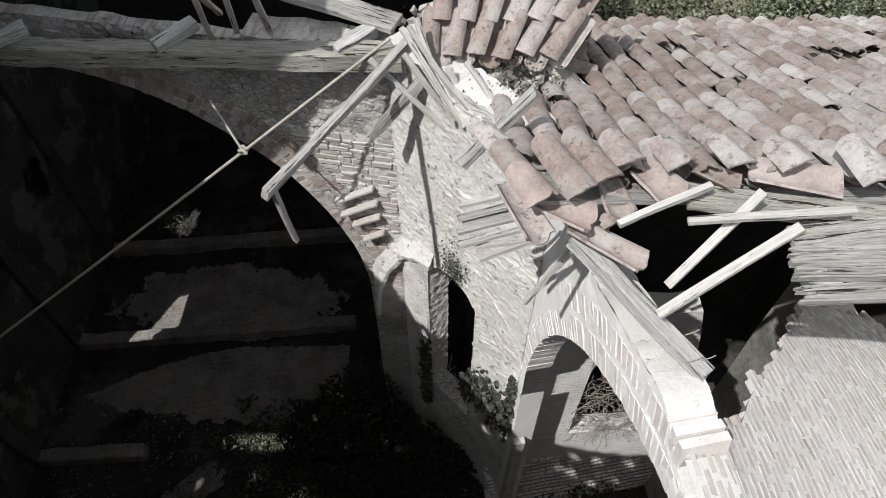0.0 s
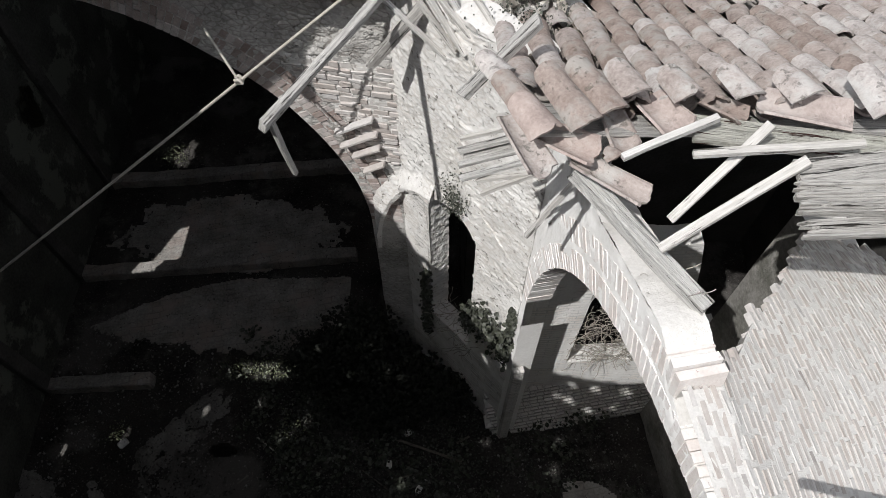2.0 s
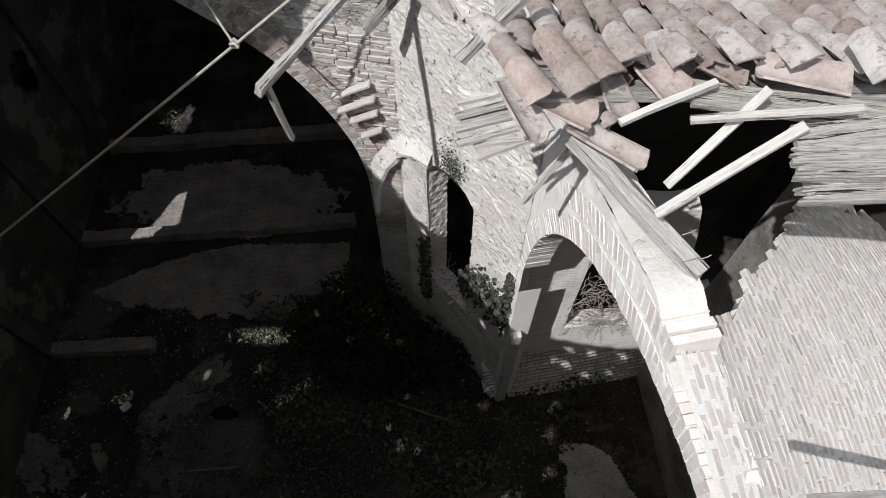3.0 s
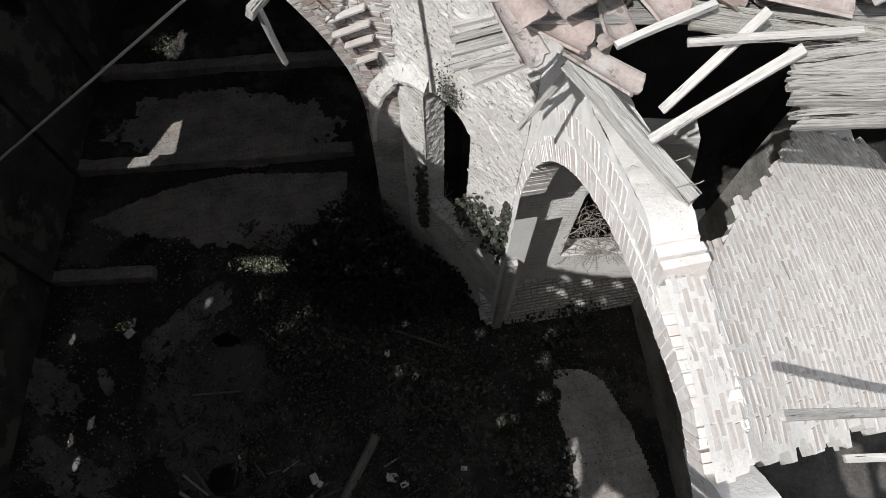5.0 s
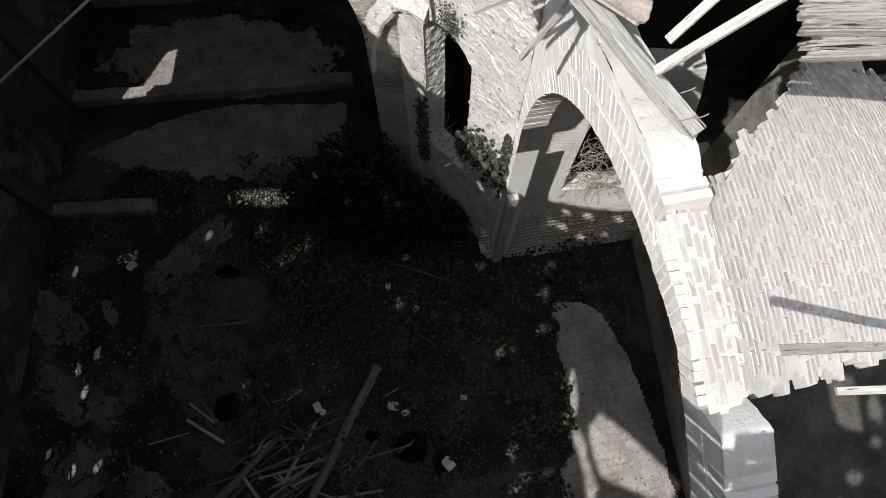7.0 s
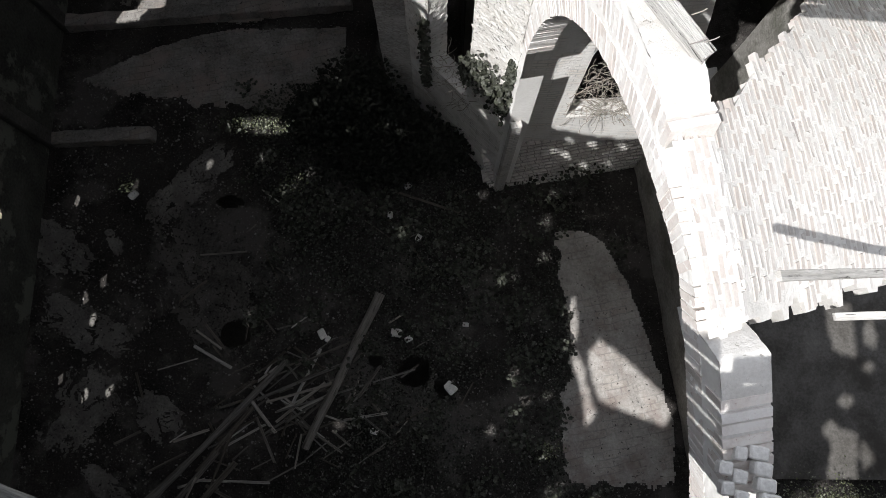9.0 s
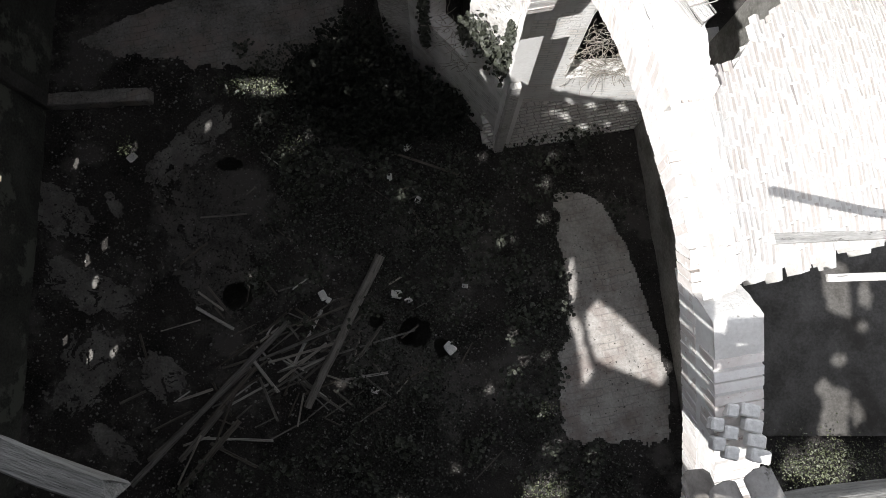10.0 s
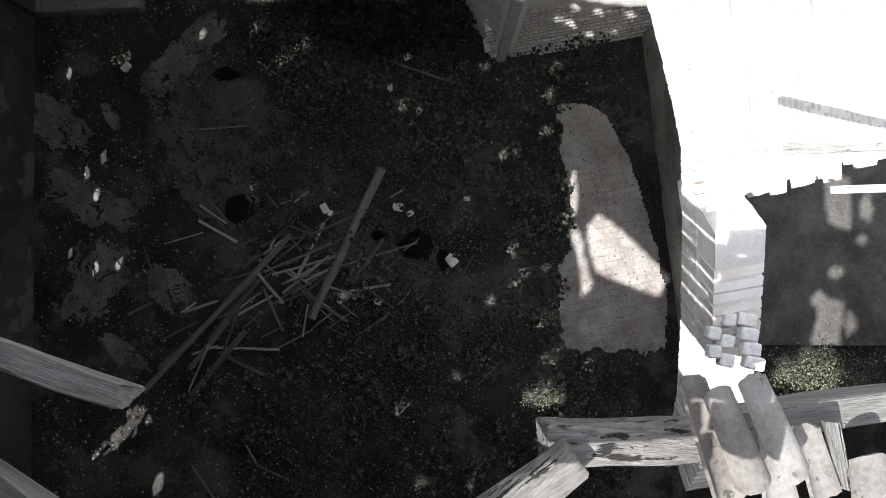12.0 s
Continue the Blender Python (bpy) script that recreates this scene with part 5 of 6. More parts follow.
def splinter_plank(a, b, w, h, seed, label):
    """A rotten plank: many long slivers side by side, each ending where it broke."""
    mtx, length = span_matrix(a, b)
    rng = random.Random(seed)
    bm = bmesh.new()
    y = -w / 2
    while y < w / 2:
        sw = rng.uniform(0.008, 0.022)
        start = -length / 2 + abs(rng.gauss(0, 0.035))
        lift, tip = rng.uniform(-0.012, 0.012), rng.uniform(0.2, 0.9)
        rows = []
        for t in (0, 0.06, 0.3, 0.65, 1):
            x = start + (length / 2 - start) * t
            k = tip if t == 0 else 1.0
            wob = noise.noise(Vector((x * 3, y * 8, seed))) * 0.01
            rows.append([bm.verts.new((x, y + wob + sw * (0.5 + (e - 0.5) * k), lift + (h / 2 if f else -h / 2) * k + wob)) for e, f in ((0, 0), (1, 0), (1, 1), (0, 1))])
        for r0, r1 in zip(rows, rows[1:]):
            for c in range(4):
                bm.faces.new((r0[c], r0[(c + 1) % 4], r1[(c + 1) % 4], r1[c]))
        bm.faces.new(rows[0][::-1])
        bm.faces.new(rows[-1])
        y += sw * 0.92
    ob = part("roof_plank", bm, WOOD)
    ob.matrix_world = mtx
    return tagged(ob, label, "plank", "splintered planks")


splinter_plank((1.70, 1.985, 9.2), (2.7, 1.97, 9.24), 0.17, 0.045, 3, "silvery splintered plank at the roof gap")
splinter_plank((1.72, 1.84, 9.14), (2.7, 1.83, 9.19), 0.09, 0.04, 5, "narrow silvery splintered plank at the roof gap")
timber("roof_board", (1.85, 2.22, 9.07), (2.8, 2.33, 9.07), 0.2, 0.04, WOOD_OLD, "grey knotty board under the roof tiles", "board", "roof boards")
timber("roof_board", (1.4, 2.62, 8.98), (2.6, 2.4, 9.02), 0.18, 0.04, WOOD_BEAM, "dark grey board under the roof tiles", "board", "roof boards")
timber("roof_lath", (1.52, 0.47, 8.94), (2.95, 0.69, 7.75), 0.05, 0.03, WOOD_PALE, "pale lath along the broken vault edge", "lath", "vault laths")
timber("roof_lath", (2.45, 0.41, 7.7), (3.3, 0.45, 7.65), 0.05, 0.03, WOOD_PALE, "pale lath over the broken vault", "lath", "vault laths")
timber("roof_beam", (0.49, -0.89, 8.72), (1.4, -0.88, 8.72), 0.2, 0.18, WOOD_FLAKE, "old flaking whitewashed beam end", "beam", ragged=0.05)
timber("roof_beam", (1.3, -0.83, 8.66), (2.6, -0.65, 8.7), 0.15, 0.15, WOOD_GREY, "round grey purlin under loose tiles", "beam")
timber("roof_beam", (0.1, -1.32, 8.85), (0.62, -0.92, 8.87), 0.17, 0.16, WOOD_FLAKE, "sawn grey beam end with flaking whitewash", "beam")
timber("roof_beam", (-2.8, -0.2, 8.86), (-1.42, -0.66, 8.86), 0.13, 0.13, WOOD_GREY, "sawn beam sticking out with a notched tip", "beam", roll=-14, ragged=0.13)
timber("roof_beam", (-2.8, -0.5, 8.8), (-1.7, -1.32, 8.8), 0.13, 0.13, WOOD_GREY, "sawn beam beside the notched beam", "beam")
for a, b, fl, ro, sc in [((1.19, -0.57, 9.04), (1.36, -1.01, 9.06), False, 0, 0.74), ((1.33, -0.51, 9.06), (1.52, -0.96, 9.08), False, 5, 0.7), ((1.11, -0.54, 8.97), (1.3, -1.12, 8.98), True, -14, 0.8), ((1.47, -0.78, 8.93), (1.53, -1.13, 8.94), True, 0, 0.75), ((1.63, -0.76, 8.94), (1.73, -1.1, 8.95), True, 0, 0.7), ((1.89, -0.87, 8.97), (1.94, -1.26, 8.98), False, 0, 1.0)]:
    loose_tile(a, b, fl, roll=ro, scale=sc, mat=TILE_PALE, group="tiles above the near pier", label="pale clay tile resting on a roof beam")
timber("roof_board", (1.78, -0.76, 8.88), (1.82, -1.04, 8.9), 0.07, 0.03, WOOD_GREY, "narrow splintered board beside the tiles", "board", ragged=0.06)
# Added out of view: rafter and laths whose shadows stripe the near pier.
timber("rafter", (-1.2, -1.5, 10.42), (0.5, -1.1, 10.52), 0.1, 0.1, WOOD, "unseen grey rafter added to shade the near pier", "rafter", ragged=0.04)
for k in range(6):
    y = -0.93 - 0.135 * k
    timber("roof_lath", (-0.5, y - 0.03, 10.58), (0.36 + 0.05 * (k % 2), y, 10.58), 0.11, 0.03, WOOD, "unseen grey lath added to stripe the near pier with shadow", "lath", "nave roof laths")
# ---- rope ----
rope_pts = []
for i in range(31):
    t = i / 30
    q = Vector((-4.61, 3.55, 5.67)).lerp(Vector((-0.44, 4.89, 8.38)), t)
    q.z -= 0.01 * math.sin(math.pi * t)
    rope_pts.append(q)
rp = tube("rope", rope_pts, 0.014, ROPE)
tagged(rp, "taut grey rope slung across the arch, with a knot", "rope")
kn = Vector((-1.8, 4.45, 7.49))
tube("knot", [kn + Vector((math.cos(i * 1.3) * 0.035, 0.01 * i - 0.03, math.sin(i * 1.3) * 0.04)) for i in range(9)], 0.016, ROPE, rp)
tube("rope_end", [(-2.11, 4.84, 7.74), kn], 0.012, ROPE, rp)

# ---- floor things ----
def floor_patch(name, inside, x0, x1, y0, y1, mat, label, d=0.06, lift=0.02):
    nx, ny = int((x1 - x0) / d), int((y1 - y0) / d)
    verts = [(x0 + i * d, y0 + j * d, floor_height(x0 + i * d, y0 + j * d) + lift) for j in range(ny + 1) for i in range(nx + 1)]
    faces = [(j * (nx + 1) + i, j * (nx + 1) + i + 1, (j + 1) * (nx + 1) + i + 1, (j + 1) * (nx + 1) + i) for j in range(ny) for i in range(nx)
             if inside(x0 + (i + 0.5) * d, y0 + (j + 0.5) * d) and not in_hole(x0 + (i + 0.5) * d, y0 + (j + 0.5) * d)]
    return tagged(joined(name, verts, faces, mat), label, "floor", kind="structure")


def chapel_patch(x, y):
    w = 0.12 * noise.noise(Vector((x * 3, y * 3, 0))) + 0.07 * noise.noise(Vector((x * 11, y * 11, 0)))
    left = 2.1 + 0.1 * math.sin(y * 2) + w
    right = 2.45 + 1.4 * math.sqrt(max(0, min(1, (2.65 - y) / 3.2)))
    return left < x < right + w * 0.4 and -1.6 + w < y < 2.65


def choir_patch(x, y):
    w = 0.14 * noise.noise(Vector((x * 3, y * 3, 4))) + 0.08 * noise.noise(Vector((x * 11, y * 11, 4)))
    t = (x + 6.75) / 4.6
    if not 0 < t < 1.1:
        return False
    return 5.4 - 0.5 * math.sin(min(t * 1.6, 1.57)) + w < y < 5.4 + 1.15 * math.sin(min(t * 2.2, 1.7)) + w * 0.3


floor_patch("floor_chapel_patch", chapel_patch, 1.8, 4.0, -1.9, 2.8, PAVING, "bare plastered chapel floor among the rubble", d=0.03)
floor_patch("floor_choir_patch", choir_patch, -6.8, -1.8, 4.6, 6.8, PAVING_OLD, "bare brick and plaster floor in the choir", d=0.025)

# pale remains of the plaster floor showing through the dirt: centre, half length and width, turn in degrees
PATCHES = [(-6.65, 2.35, 0.62, 0.42, -35, 1.0), (-6.1, 1.0, 0.85, 0.36, -25, 1.0), (-6.05, -0.4, 0.75, 0.5, 60, 1.0), (-4.7, -0.5, 0.48, 0.36, -30, 1.0), (-4.5, 3.5, 0.95, 0.36, 45, 0.9), (-5.77, 2.48, 0.32, 0.12, 125, 0.8), (-5.5, -1.65, 0.5, 0.2, -30, 1.0), (-4.0, 1.7, 1.35, 0.75, 115, 1.6), (-0.9, -0.1, 1.2, 0.6, -30, 1.7)]


def bare_patch(x0, y0, a, b, turn, wild):
    c, s = math.cos(radians(turn)), math.sin(radians(turn))

    def inside(x, y):
        u, v = ((x - x0) * c + (y - y0) * s) / a, ((y - y0) * c - (x - x0) * s) / b
        wx, wy = u * a + 0.12 * noise.noise(Vector((x * 4, y * 4, 1))), v * b + 0.12 * noise.noise(Vector((x * 4, y * 4, 5)))
        n = 0.8 * noise.noise(Vector((wx * 2.0, wy * 4.5, 7))) + 0.6 * noise.noise(Vector((wx * 5, wy * 11, 7))) + 0.4 * noise.noise(Vector((wx * 14, wy * 26, 7)))
        return u * u + v * v < 0.9 + n * wild and x > -7.1 and n > -0.42
    r = a * 1.5
    return floor_patch("floor_bare_patch", inside, x0 - r, x0 + r, y0 - r, y0 + r, PAVING_WORN if wild < 1.5 else PAVING_DUST, "worn pale plaster floor showing between dirt and weeds", d=0.02, lift=0.025)


for row in PATCHES:
    bare_patch(*row)
floor_patch("floor_choir_patch", lambda x, y: ((x + 4.3) / 2.2) ** 2 + ((y - 7.6) / 0.85) ** 2 < 1 + 0.5 * noise.noise(Vector((x * 2, y * 2, 1))) + 0.3 * noise.noise(Vector((x * 9, y * 9, 1))), -7.0, -1.4, 6.4, 9.2, PAVING_OLD, "bare dusty floor beyond the choir step", d=0.03)
yard = floor_patch("floor_yard", lambda x, y: x > 4.25, 4.2, 8.6, -1.5, 6.0, PAVING_SHADE, "bare yard floor, darkened for deep shade", d=0.2, lift=0.06)

for i, (ya, yb, xb) in enumerate([(4.3, 4.42, -5.2), (6.58, 7.03, -1.7), (8.8, 9.25, -2.0)]):
    m, ln = span_matrix((-7.1, ya, 0.08), (xb, yb, 0.08))
    ob = part("floor_ledge", box_bm((ln, 0.25, 0.3), 0.02, 0.03, 24), PAVING_OLD)
    ob.matrix_world = m
    tagged(ob, "low worn masonry step across the choir floor", "step", "floor ledges", "structure")
    # Strips share the plaster whose colour carries the shade.
    ob = part("pilaster_strip", box_bm((0.14, 0.26, 9.0), 0.02), WALL_SHADE)
    ob.location = (-7.04, ya, 4.5)
    tagged(ob, "plastered pilaster strip on the side wall", "pilaster", "pilaster strips", "structure")
ob = part("pilaster", box_bm((0.16, 0.1, 3.2), 0.015, 0.008), BASE_WALL)
ob.matrix_world = pose(1.0, 3.42, 1.6, 0, 0, 10)
tagged(ob, "brick pilaster at the foot of the splayed pier", "pilaster", kind="structure")

lm, ll = span_matrix((-1.02, 1.49, 0.5), (-2.19, -1.01, 0.42))
log = tube("log", [(-ll / 2 + ll * i / 12, 0.006 * math.sin(i * 1.1), 0.006 * math.sin(i * 0.8)) for i in range(13)], 0.066, WOOD_LOG)
for v in log.data.vertices:
    v.co.yz = Vector((v.co.y, v.co.z)) * (1.12 - 0.10 * v.co.x + 0.06 * noise.noise(v.co * 5))
log.data.polygons.foreach_set("use_smooth", [True] * len(log.data.polygons))
log.matrix_world = lm
tagged(log, "fallen round log lying on the rubble heap", "log")
st = random.Random(17)
STICKS = [(-1.44, 0.71, -2.41, 0.31), (-1.6, 0.35, -3.05, -0.25), (-0.44, 0.25, -2.73, -0.45), (-1.76, 0.03, -2.89, -0.29), (-2.79, -1.57, -4.05, -1.54), (-3.07, -2.01, -3.83, -1.62), (-3.2, -0.21, -2.73, -0.77),
          (-1.92, 0.03, -2.73, -0.61), (-0.88, -0.45, -1.6, -0.57), (-1.0, 0.31, -1.37, -0.21), (-3.99, -1.49, -4.36, -2.3), (-2.71, -1.25, -3.05, -0.53), (-2.32, -0.61, -1.6, -1.09), (-5.12, 0.19, -5.0, -0.23)]
STICKS += [(-4.97, -0.77, -5.42, -0.98), (-3.52, 0.27, -4.18, 0.63), (-4.43, -0.93, -3.85, -0.74), (-3.44, -0.77, -3.77, -1.66), (-2.0, 0.59, -2.49, -0.37), (-0.8, -0.69, -1.12, -0.29), (-0.8, 3.31, 0.3, 2.93), (-2.24, 4.27, -1.47, 3.84), (-4.19, 2.2, -3.37, 2.25)]
POLES = [(-2.56, 0.39, -5.12, -2.3), (-3.2, -0.37, -4.89, -1.9), (-3.35, -1.25, -4.32, -2.38), (-3.12, -0.37, -4.01, -1.42), (-3.67, -1.09, -4.33, -1.9), (-2.9, 0.1, -4.6, -1.72)]
for xa, ya, xb, yb in STICKS + POLES:
    thick = (xa, ya, xb, yb) in POLES
    w = st.uniform(0.06, 0.1) if thick else st.uniform(0.03, 0.055)
    timber("pole" if thick else "roof_lath", (xa, ya, floor_height(xa, ya) + st.uniform(0.06, 0.14)), (xb, yb, floor_height(xb, yb) + st.uniform(0.04, 0.12)), w, w * 0.7, WOOD_OLD_DARK if thick or st.random() < 0.72 else WOOD_OLD,
           "long dark pole in the debris heap" if thick else "broken lath in the debris heap", "pole" if thick else "lath", "debris poles" if thick else "debris laths", ragged=0.03)
for i in range(130):
    c = Vector((-2.5 + st.gauss(0, 0.85), -0.25 + st.gauss(0, 0.5), 0))
    if i % 4 == 0:
        c = Vector((st.uniform(-5, 1.5), st.uniform(-4, 3.5), 0))
    c.z = floor_height(c.x, c.y) + st.uniform(0.02, 0.08)
    a = radians(st.choice([28, 38, 30, -50, -30, 70]) + st.uniform(-14, 14))
    h = Vector((math.cos(a), math.sin(a), st.uniform(-0.05, 0.05))) * st.uniform(0.1, 0.38)
    timber("roof_lath", c - h, c + h, st.uniform(0.018, 0.04), 0.02, st.choice([WOOD_OLD_DARK, WOOD_OLD_DARK, WOOD_OLD_DARK, WOOD_OLD]), "splintered lath scrap on the rubble", "lath", "lath scraps", ragged=0.03)
for x, y, s in [(-2.0, 0.83, 0.16), (-0.75, 0.85, 0.18), (-0.55, 0.75, 0.12), (0.15, -0.05, 0.22), (-0.6, 3.45, 0.14), (-1.9, 0.75, 0.1), (-0.9, 2.9, 0.12), (-0.4, 2.5, 0.12), (0.4, 1.0, 0.1), (-1.1, -0.75, 0.12), (-5.5, 3.3, 0.16)]:
    ob = part("rubble_piece", box_bm((s, s * 0.7, s * 0.5), s * 0.08, s * 0.12, 1), STONE_PALE)
    ob.matrix_world = pose(x, y, floor_height(x, y) + s * 0.25, st.uniform(-20, 20), st.uniform(-20, 20), st.uniform(0, 180))
    tagged(ob, "broken piece of masonry on the rubble floor", "rubble", "rubble pieces")
gv, gf = [], []
for _ in range(17000):
    x, y = st.uniform(-7, 3.4), st.uniform(-4.8, 5.5)
    if in_hole(x, y) or st.random() > 0.5 + noise.noise(Vector((x, y, 3))):
        continue
    s = st.choice([0.008, 0.010, 0.012, 0.016, 0.02, 0.03])
    z = floor_height(x, y) + s * 0.3
    k = len(gv)
    e = Euler((st.uniform(0, 3), st.uniform(0, 3), st.uniform(0, 3))).to_matrix()
    for q in ((1, 0, 0), (-1, 0.2, 0), (0, 1, 0.2), (0, -1, 0), (0, 0.1, 0.8), (0.1, 0, -0.8)):
        gv.append(Vector((x, y, z)) + e @ (Vector(q) * s))
    gf += [(k, k + 2, k + 4), (k + 2, k + 1, k + 4), (k + 1, k + 3, k + 4), (k + 3, k, k + 4), (k + 2, k, k + 5), (k + 1, k + 2, k + 5), (k + 3, k + 1, k + 5), (k, k + 3, k + 5)]
tagged(joined("gravel", gv, gf, GRIT), "small grey rubble and grit strewn over the floor", "gravel", kind="stuff")

# ---- masonry blocks on the near pier ----
bk = random.Random(61)
for x, y, z in [(1.77, -0.372, 8.02), (1.783, -0.457, 8.02), (1.796, -0.542, 8.02), (1.812, -0.623, 8.02), (1.58, -0.45, 8.02), (1.583, -0.555, 8.02), (1.655, -0.496, 8.02), (1.652, -0.607, 8.02), (1.672, -0.372, 8.02)]:
    wide = 0.105 if x > 1.68 else 0.075
    ob = part("masonry_block", box_bm((wide + bk.uniform(-0.01, 0.01), 0.075, 0.08), 0.010, 0.010, 1), STONE_PALE)
    ob.matrix_world = pose(x, y, z, bk.uniform(-3, 3), bk.uniform(-3, 3), -10 + bk.uniform(-4, 4))
    tagged(ob, "loose pale masonry block on the near pier", "block", "loose blocks")

# ---- plants ----
def blob_spots(rng, centre, radii, count, shell=0.5):
    out = []
    for _ in range(count):
        v = Vector((rng.gauss(0, 1), rng.gauss(0, 1), rng.gauss(0, 1))).normalized() * (shell + (1 - shell) * rng.random())
        v *= 1 + 0.35 * noise.noise(v * 2.5 + Vector(centre))
        out.append(Vector(centre) + Vector((v.x * radii[0], v.y * radii[1], v.z * radii[2])))
    return out


pr = random.Random(31)
for i in range(15):
    c = (-0.5 + i * 1.05 + pr.uniform(-0.4, 0.4), 11.2 + pr.uniform(-0.9, 2.6), 2.2 + pr.uniform(-0.6, 0.8))
    shrub = empty("shrub", (c[0], c[1], -0.3), "sunlit dense green shrub behind the roof", "shrub", "shrubs behind the roof")
    spots = [p - Vector((c[0], c[1], -0.3)) for k in range(4) for p in blob_spots(pr, (c[0] + pr.uniform(-0.8, 0.8), c[1] + pr.uniform(-0.6, 0.6), c[2] + pr.uniform(-0.7, 0.9)), (1.2, 1.0, 1.4), 2000)]
    leaves("crown", spots, 0.075, LEAF_SUN, pr, shrub)
    tube("trunk", [(0, 0, 0), (0.1, 0.05, 1.2), (0.0, 0.1, 2.2)], 0.06, TWIG, shrub)

spots, big = [], []
for _ in range(85000):
    x, y = pr.uniform(-6.5, 3.2), pr.uniform(-4.8, 5.4)
    dens = 0.62 + 0.9 * noise.noise(Vector((x * 0.55, y * 0.55, 9))) + 0.55 * noise.noise(Vector((x * 1.9, y * 1.9, 2))) + 0.4 * noise.noise(Vector((x * 6, y * 6, 1)))
    dens -= max(0, abs(x - 0.2) - 1.9) * 0.42 + (0.45 if (x + 2.0) ** 2 + (y + 0.1) ** 2 < 0.9 else 0)
    if pr.random() < dens and not in_hole(x, y) and not chapel_patch(x, y):
        spots.append((x, y, floor_height(x, y) + pr.uniform(0.01, 0.14)))
    elif pr.random() < 0.012 * max(0, dens + 0.2) and not in_hole(x, y) and not chapel_patch(x, y):
        big.append((x, y))
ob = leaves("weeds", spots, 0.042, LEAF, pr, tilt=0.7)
tagged(ob, "dark green weeds creeping over the rubble floor", "weeds", kind="stuff")
tuft = []
for x, y in big + [(-2.1 + pr.gauss(0, 0.5), 3.3 + pr.gauss(0, 0.5)) for _ in range(14)] + [(0.2 + pr.gauss(0, 0.6), 2.4 + pr.gauss(0, 0.5)) for _ in range(16)]:
    h = pr.uniform(0.15, 0.4)
    for _ in range(pr.randint(14, 30)):
        a, r = pr.uniform(0, 6.3), pr.uniform(0.03, 0.22)
        tuft.append((x + math.cos(a) * r, y + math.sin(a) * r, floor_height(x, y) + h + pr.uniform(-0.06, 0.04)))
ob = leaves("seedlings", tuft, 0.075, LEAF_MID, pr, tilt=0.6)
tagged(ob, "broad-leaved seedlings among the weeds", "weeds", kind="stuff")

# Weeds where the beams land get a lighter, sunlit copy of the leaf colour.
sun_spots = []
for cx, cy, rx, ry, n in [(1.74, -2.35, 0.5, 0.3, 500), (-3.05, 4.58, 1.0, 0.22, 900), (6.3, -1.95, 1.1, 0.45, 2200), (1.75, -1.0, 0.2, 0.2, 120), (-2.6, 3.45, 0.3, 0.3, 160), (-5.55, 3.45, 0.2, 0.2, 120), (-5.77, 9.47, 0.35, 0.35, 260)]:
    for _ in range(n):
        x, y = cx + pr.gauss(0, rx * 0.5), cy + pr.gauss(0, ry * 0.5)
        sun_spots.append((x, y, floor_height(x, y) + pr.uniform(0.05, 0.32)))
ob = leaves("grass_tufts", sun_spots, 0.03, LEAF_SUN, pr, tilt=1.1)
tagged(ob, "tufts of leafy weeds, coloured lighter where sunbeams fall", "weeds", kind="stuff")

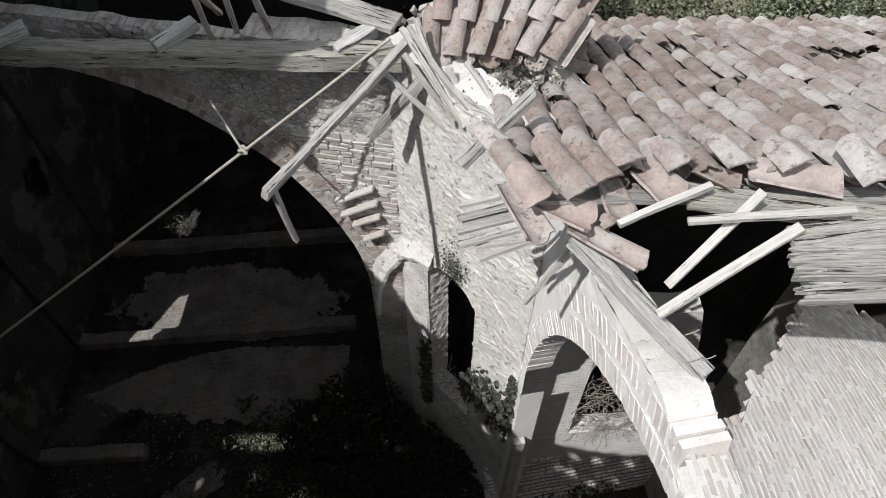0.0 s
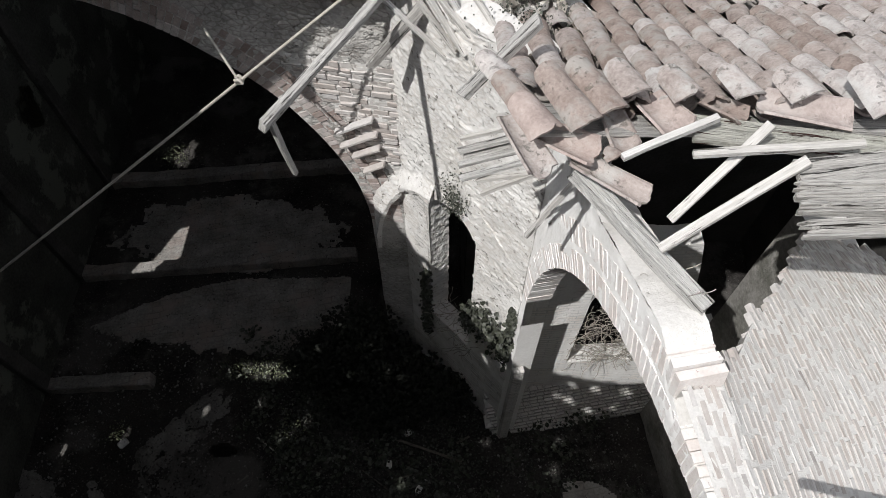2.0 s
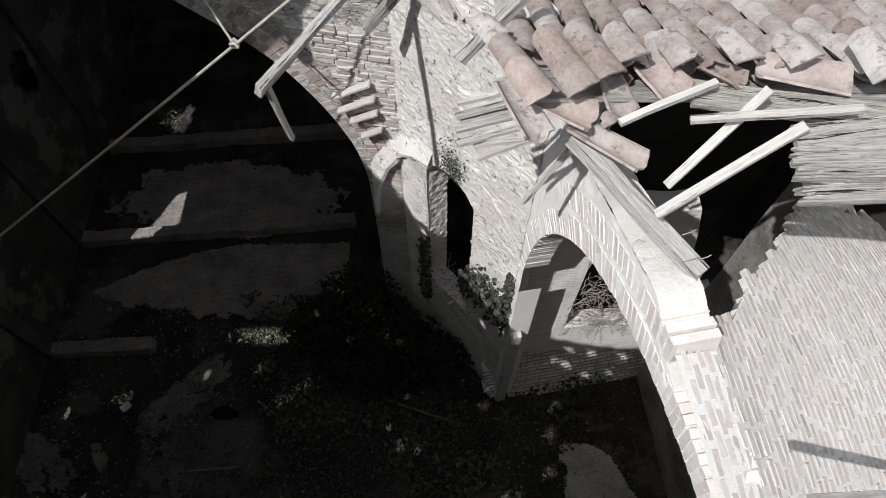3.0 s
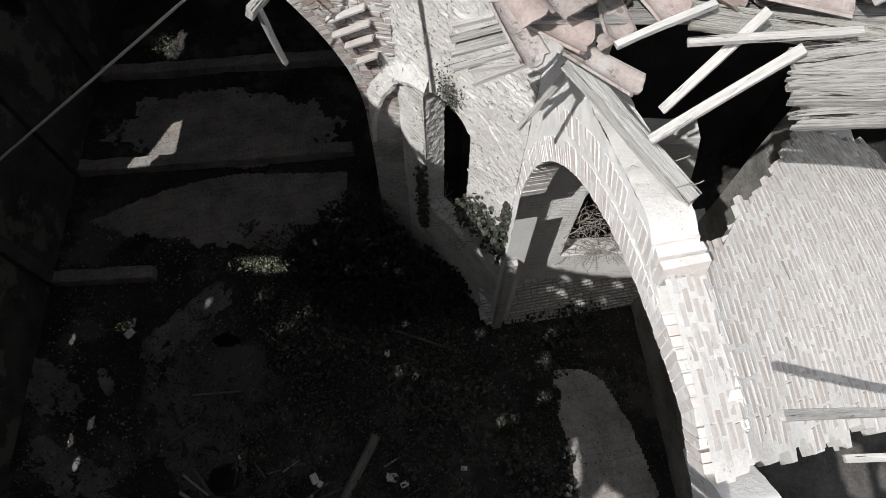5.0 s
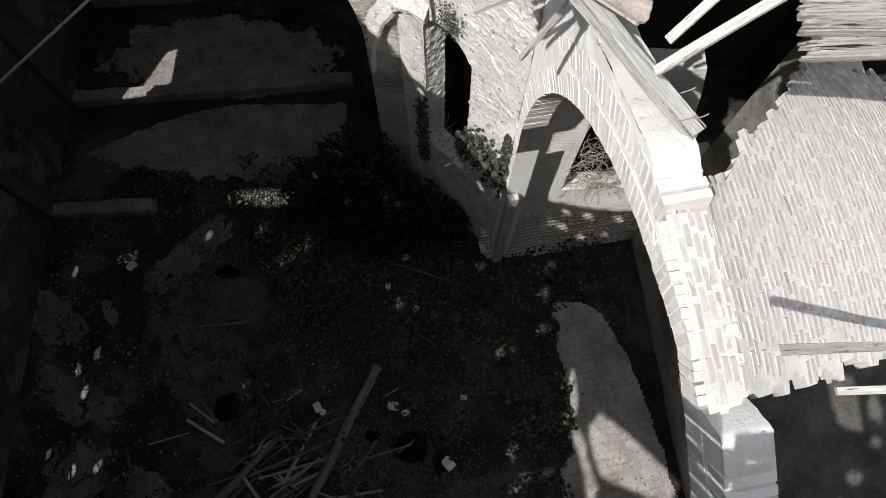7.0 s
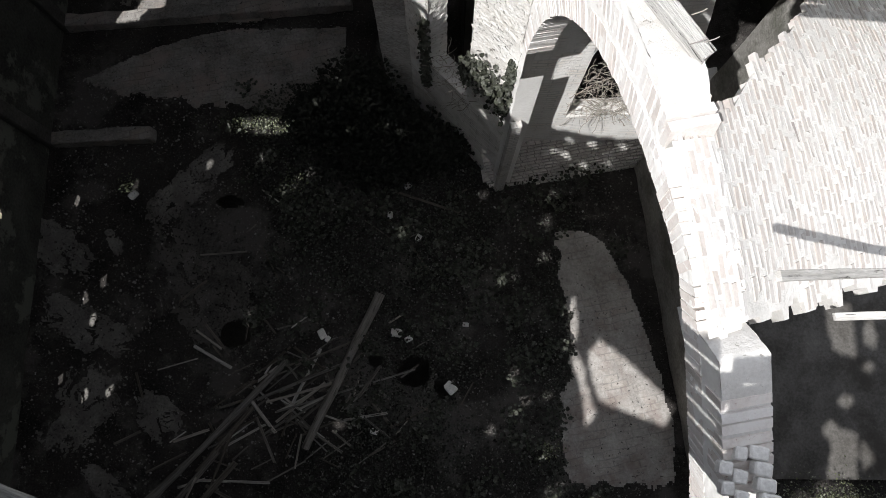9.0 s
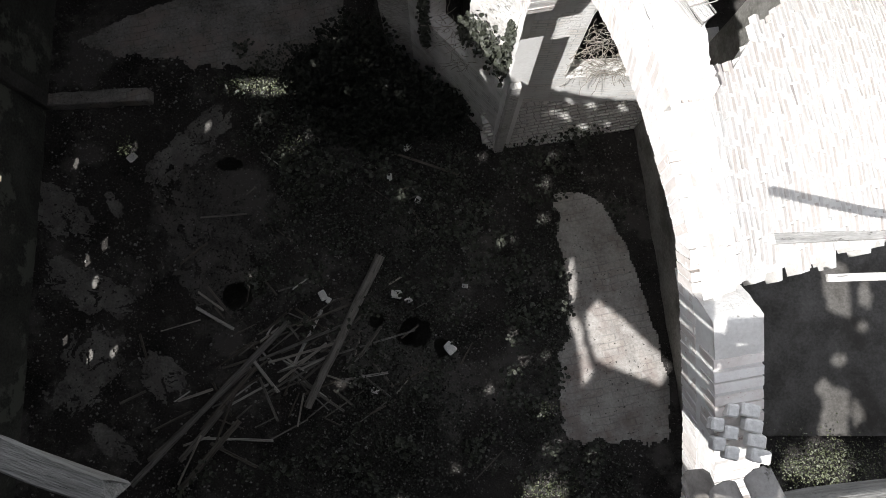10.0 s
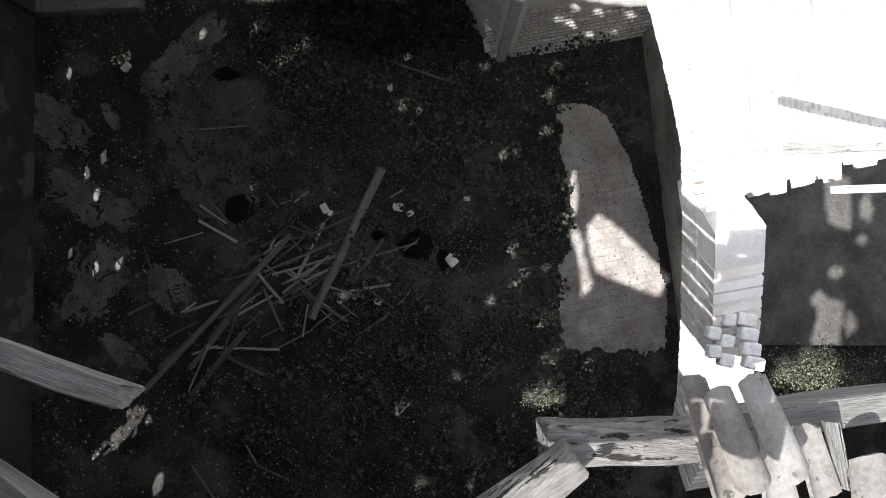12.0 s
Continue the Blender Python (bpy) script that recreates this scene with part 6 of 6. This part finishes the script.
# ivy on the splayed pier, dry creeper in the chapel window and in the niche
ivy_spots = []
for _ in range(420):
    s = pr.uniform(1.15, 2.05)
    z = 3.25 + 0.45 * math.sin((s - 1.1) * 3) + pr.gauss(0, 0.22)
    q = CH_A + CU * s - CN * pr.uniform(0.02, 0.16)
    ivy_spots.append((q.x, q.y, z))
for _ in range(380):
    t = pr.random()
    q = CH_A + CU * (0.42 + pr.gauss(0, 0.05)) - CN * pr.uniform(0.02, 0.1)
    ivy_spots.append((q.x, q.y, 1.6 + 2.0 * t))
for _ in range(260):
    q = CH_A + CU * (1.95 + pr.gauss(0, 0.03)) - CN * pr.uniform(0.02, 0.06)
    ivy_spots.append((q.x, q.y, pr.uniform(3.6, 4.6)))
ob = leaves("ivy", ivy_spots, 0.07, LEAF_MID, pr)
tagged(ob, "trailing dark ivy on the splayed pier", "ivy", kind="stuff")


def creeper(name, centre, u, n, wide, high, count, seed, label):
    rng = random.Random(seed)
    top = empty(name, centre, label, "creeper")
    for _ in range(count):
        p = u * rng.uniform(-wide, wide) + Vector((0, 0, rng.uniform(-high, high))) - n * rng.uniform(0.0, 0.1)
        d = Vector((rng.uniform(-1, 1), rng.uniform(-0.3, 0.1), rng.uniform(-1, 1))).normalized()
        pts = [p]
        for _ in range(7):
            d = (d + Vector((rng.uniform(-1, 1), rng.uniform(-0.5, 0.5), rng.uniform(-1, 1))) * 0.55).normalized()
            p = p + d * 0.042
            pts.append(p)
        tube("stem", pts, rng.choice([0.002, 0.003, 0.0045]), TWIG, top)
    return top


WU, WN = axes(3.0)
creeper("dry_creeper", (2.36, 4.04, 3.0), WU, WN, 0.46, 0.95, 320, 71, "dry tangled creeper filling the chapel window")
q = CH_A + CU * 1.05
creeper("dry_creeper", (q.x, q.y, 2.7), CU, CN, 0.3, 0.7, 60, 73, "dry tangled creeper in the pier niche")

fig = empty("fig_bush", (-1.4, 4.6, 0), "dark leafy fig bush growing in the shade", "bush")
spots = []
for c, r in [((-1.4, 4.7, 1.2), (0.8, 0.6, 1.0)), ((-0.8, 4.3, 0.8), (0.7, 0.5, 0.7)), ((-2.1, 4.5, 0.8), (0.6, 0.5, 0.7)), ((-0.1, 4.0, 0.6), (0.6, 0.4, 0.6)), ((-1.2, 3.8, 0.5), (1.0, 0.5, 0.4))]:
    spots += [p - Vector((-1.4, 4.6, 0)) for p in blob_spots(pr, c, r, 3600, 0.3)]
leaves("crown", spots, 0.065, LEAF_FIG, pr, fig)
tube("trunk", [(0, 0, 0), (0.05, 0.05, 0.7), (-0.05, 0.1, 1.4)], 0.05, TWIG, fig)
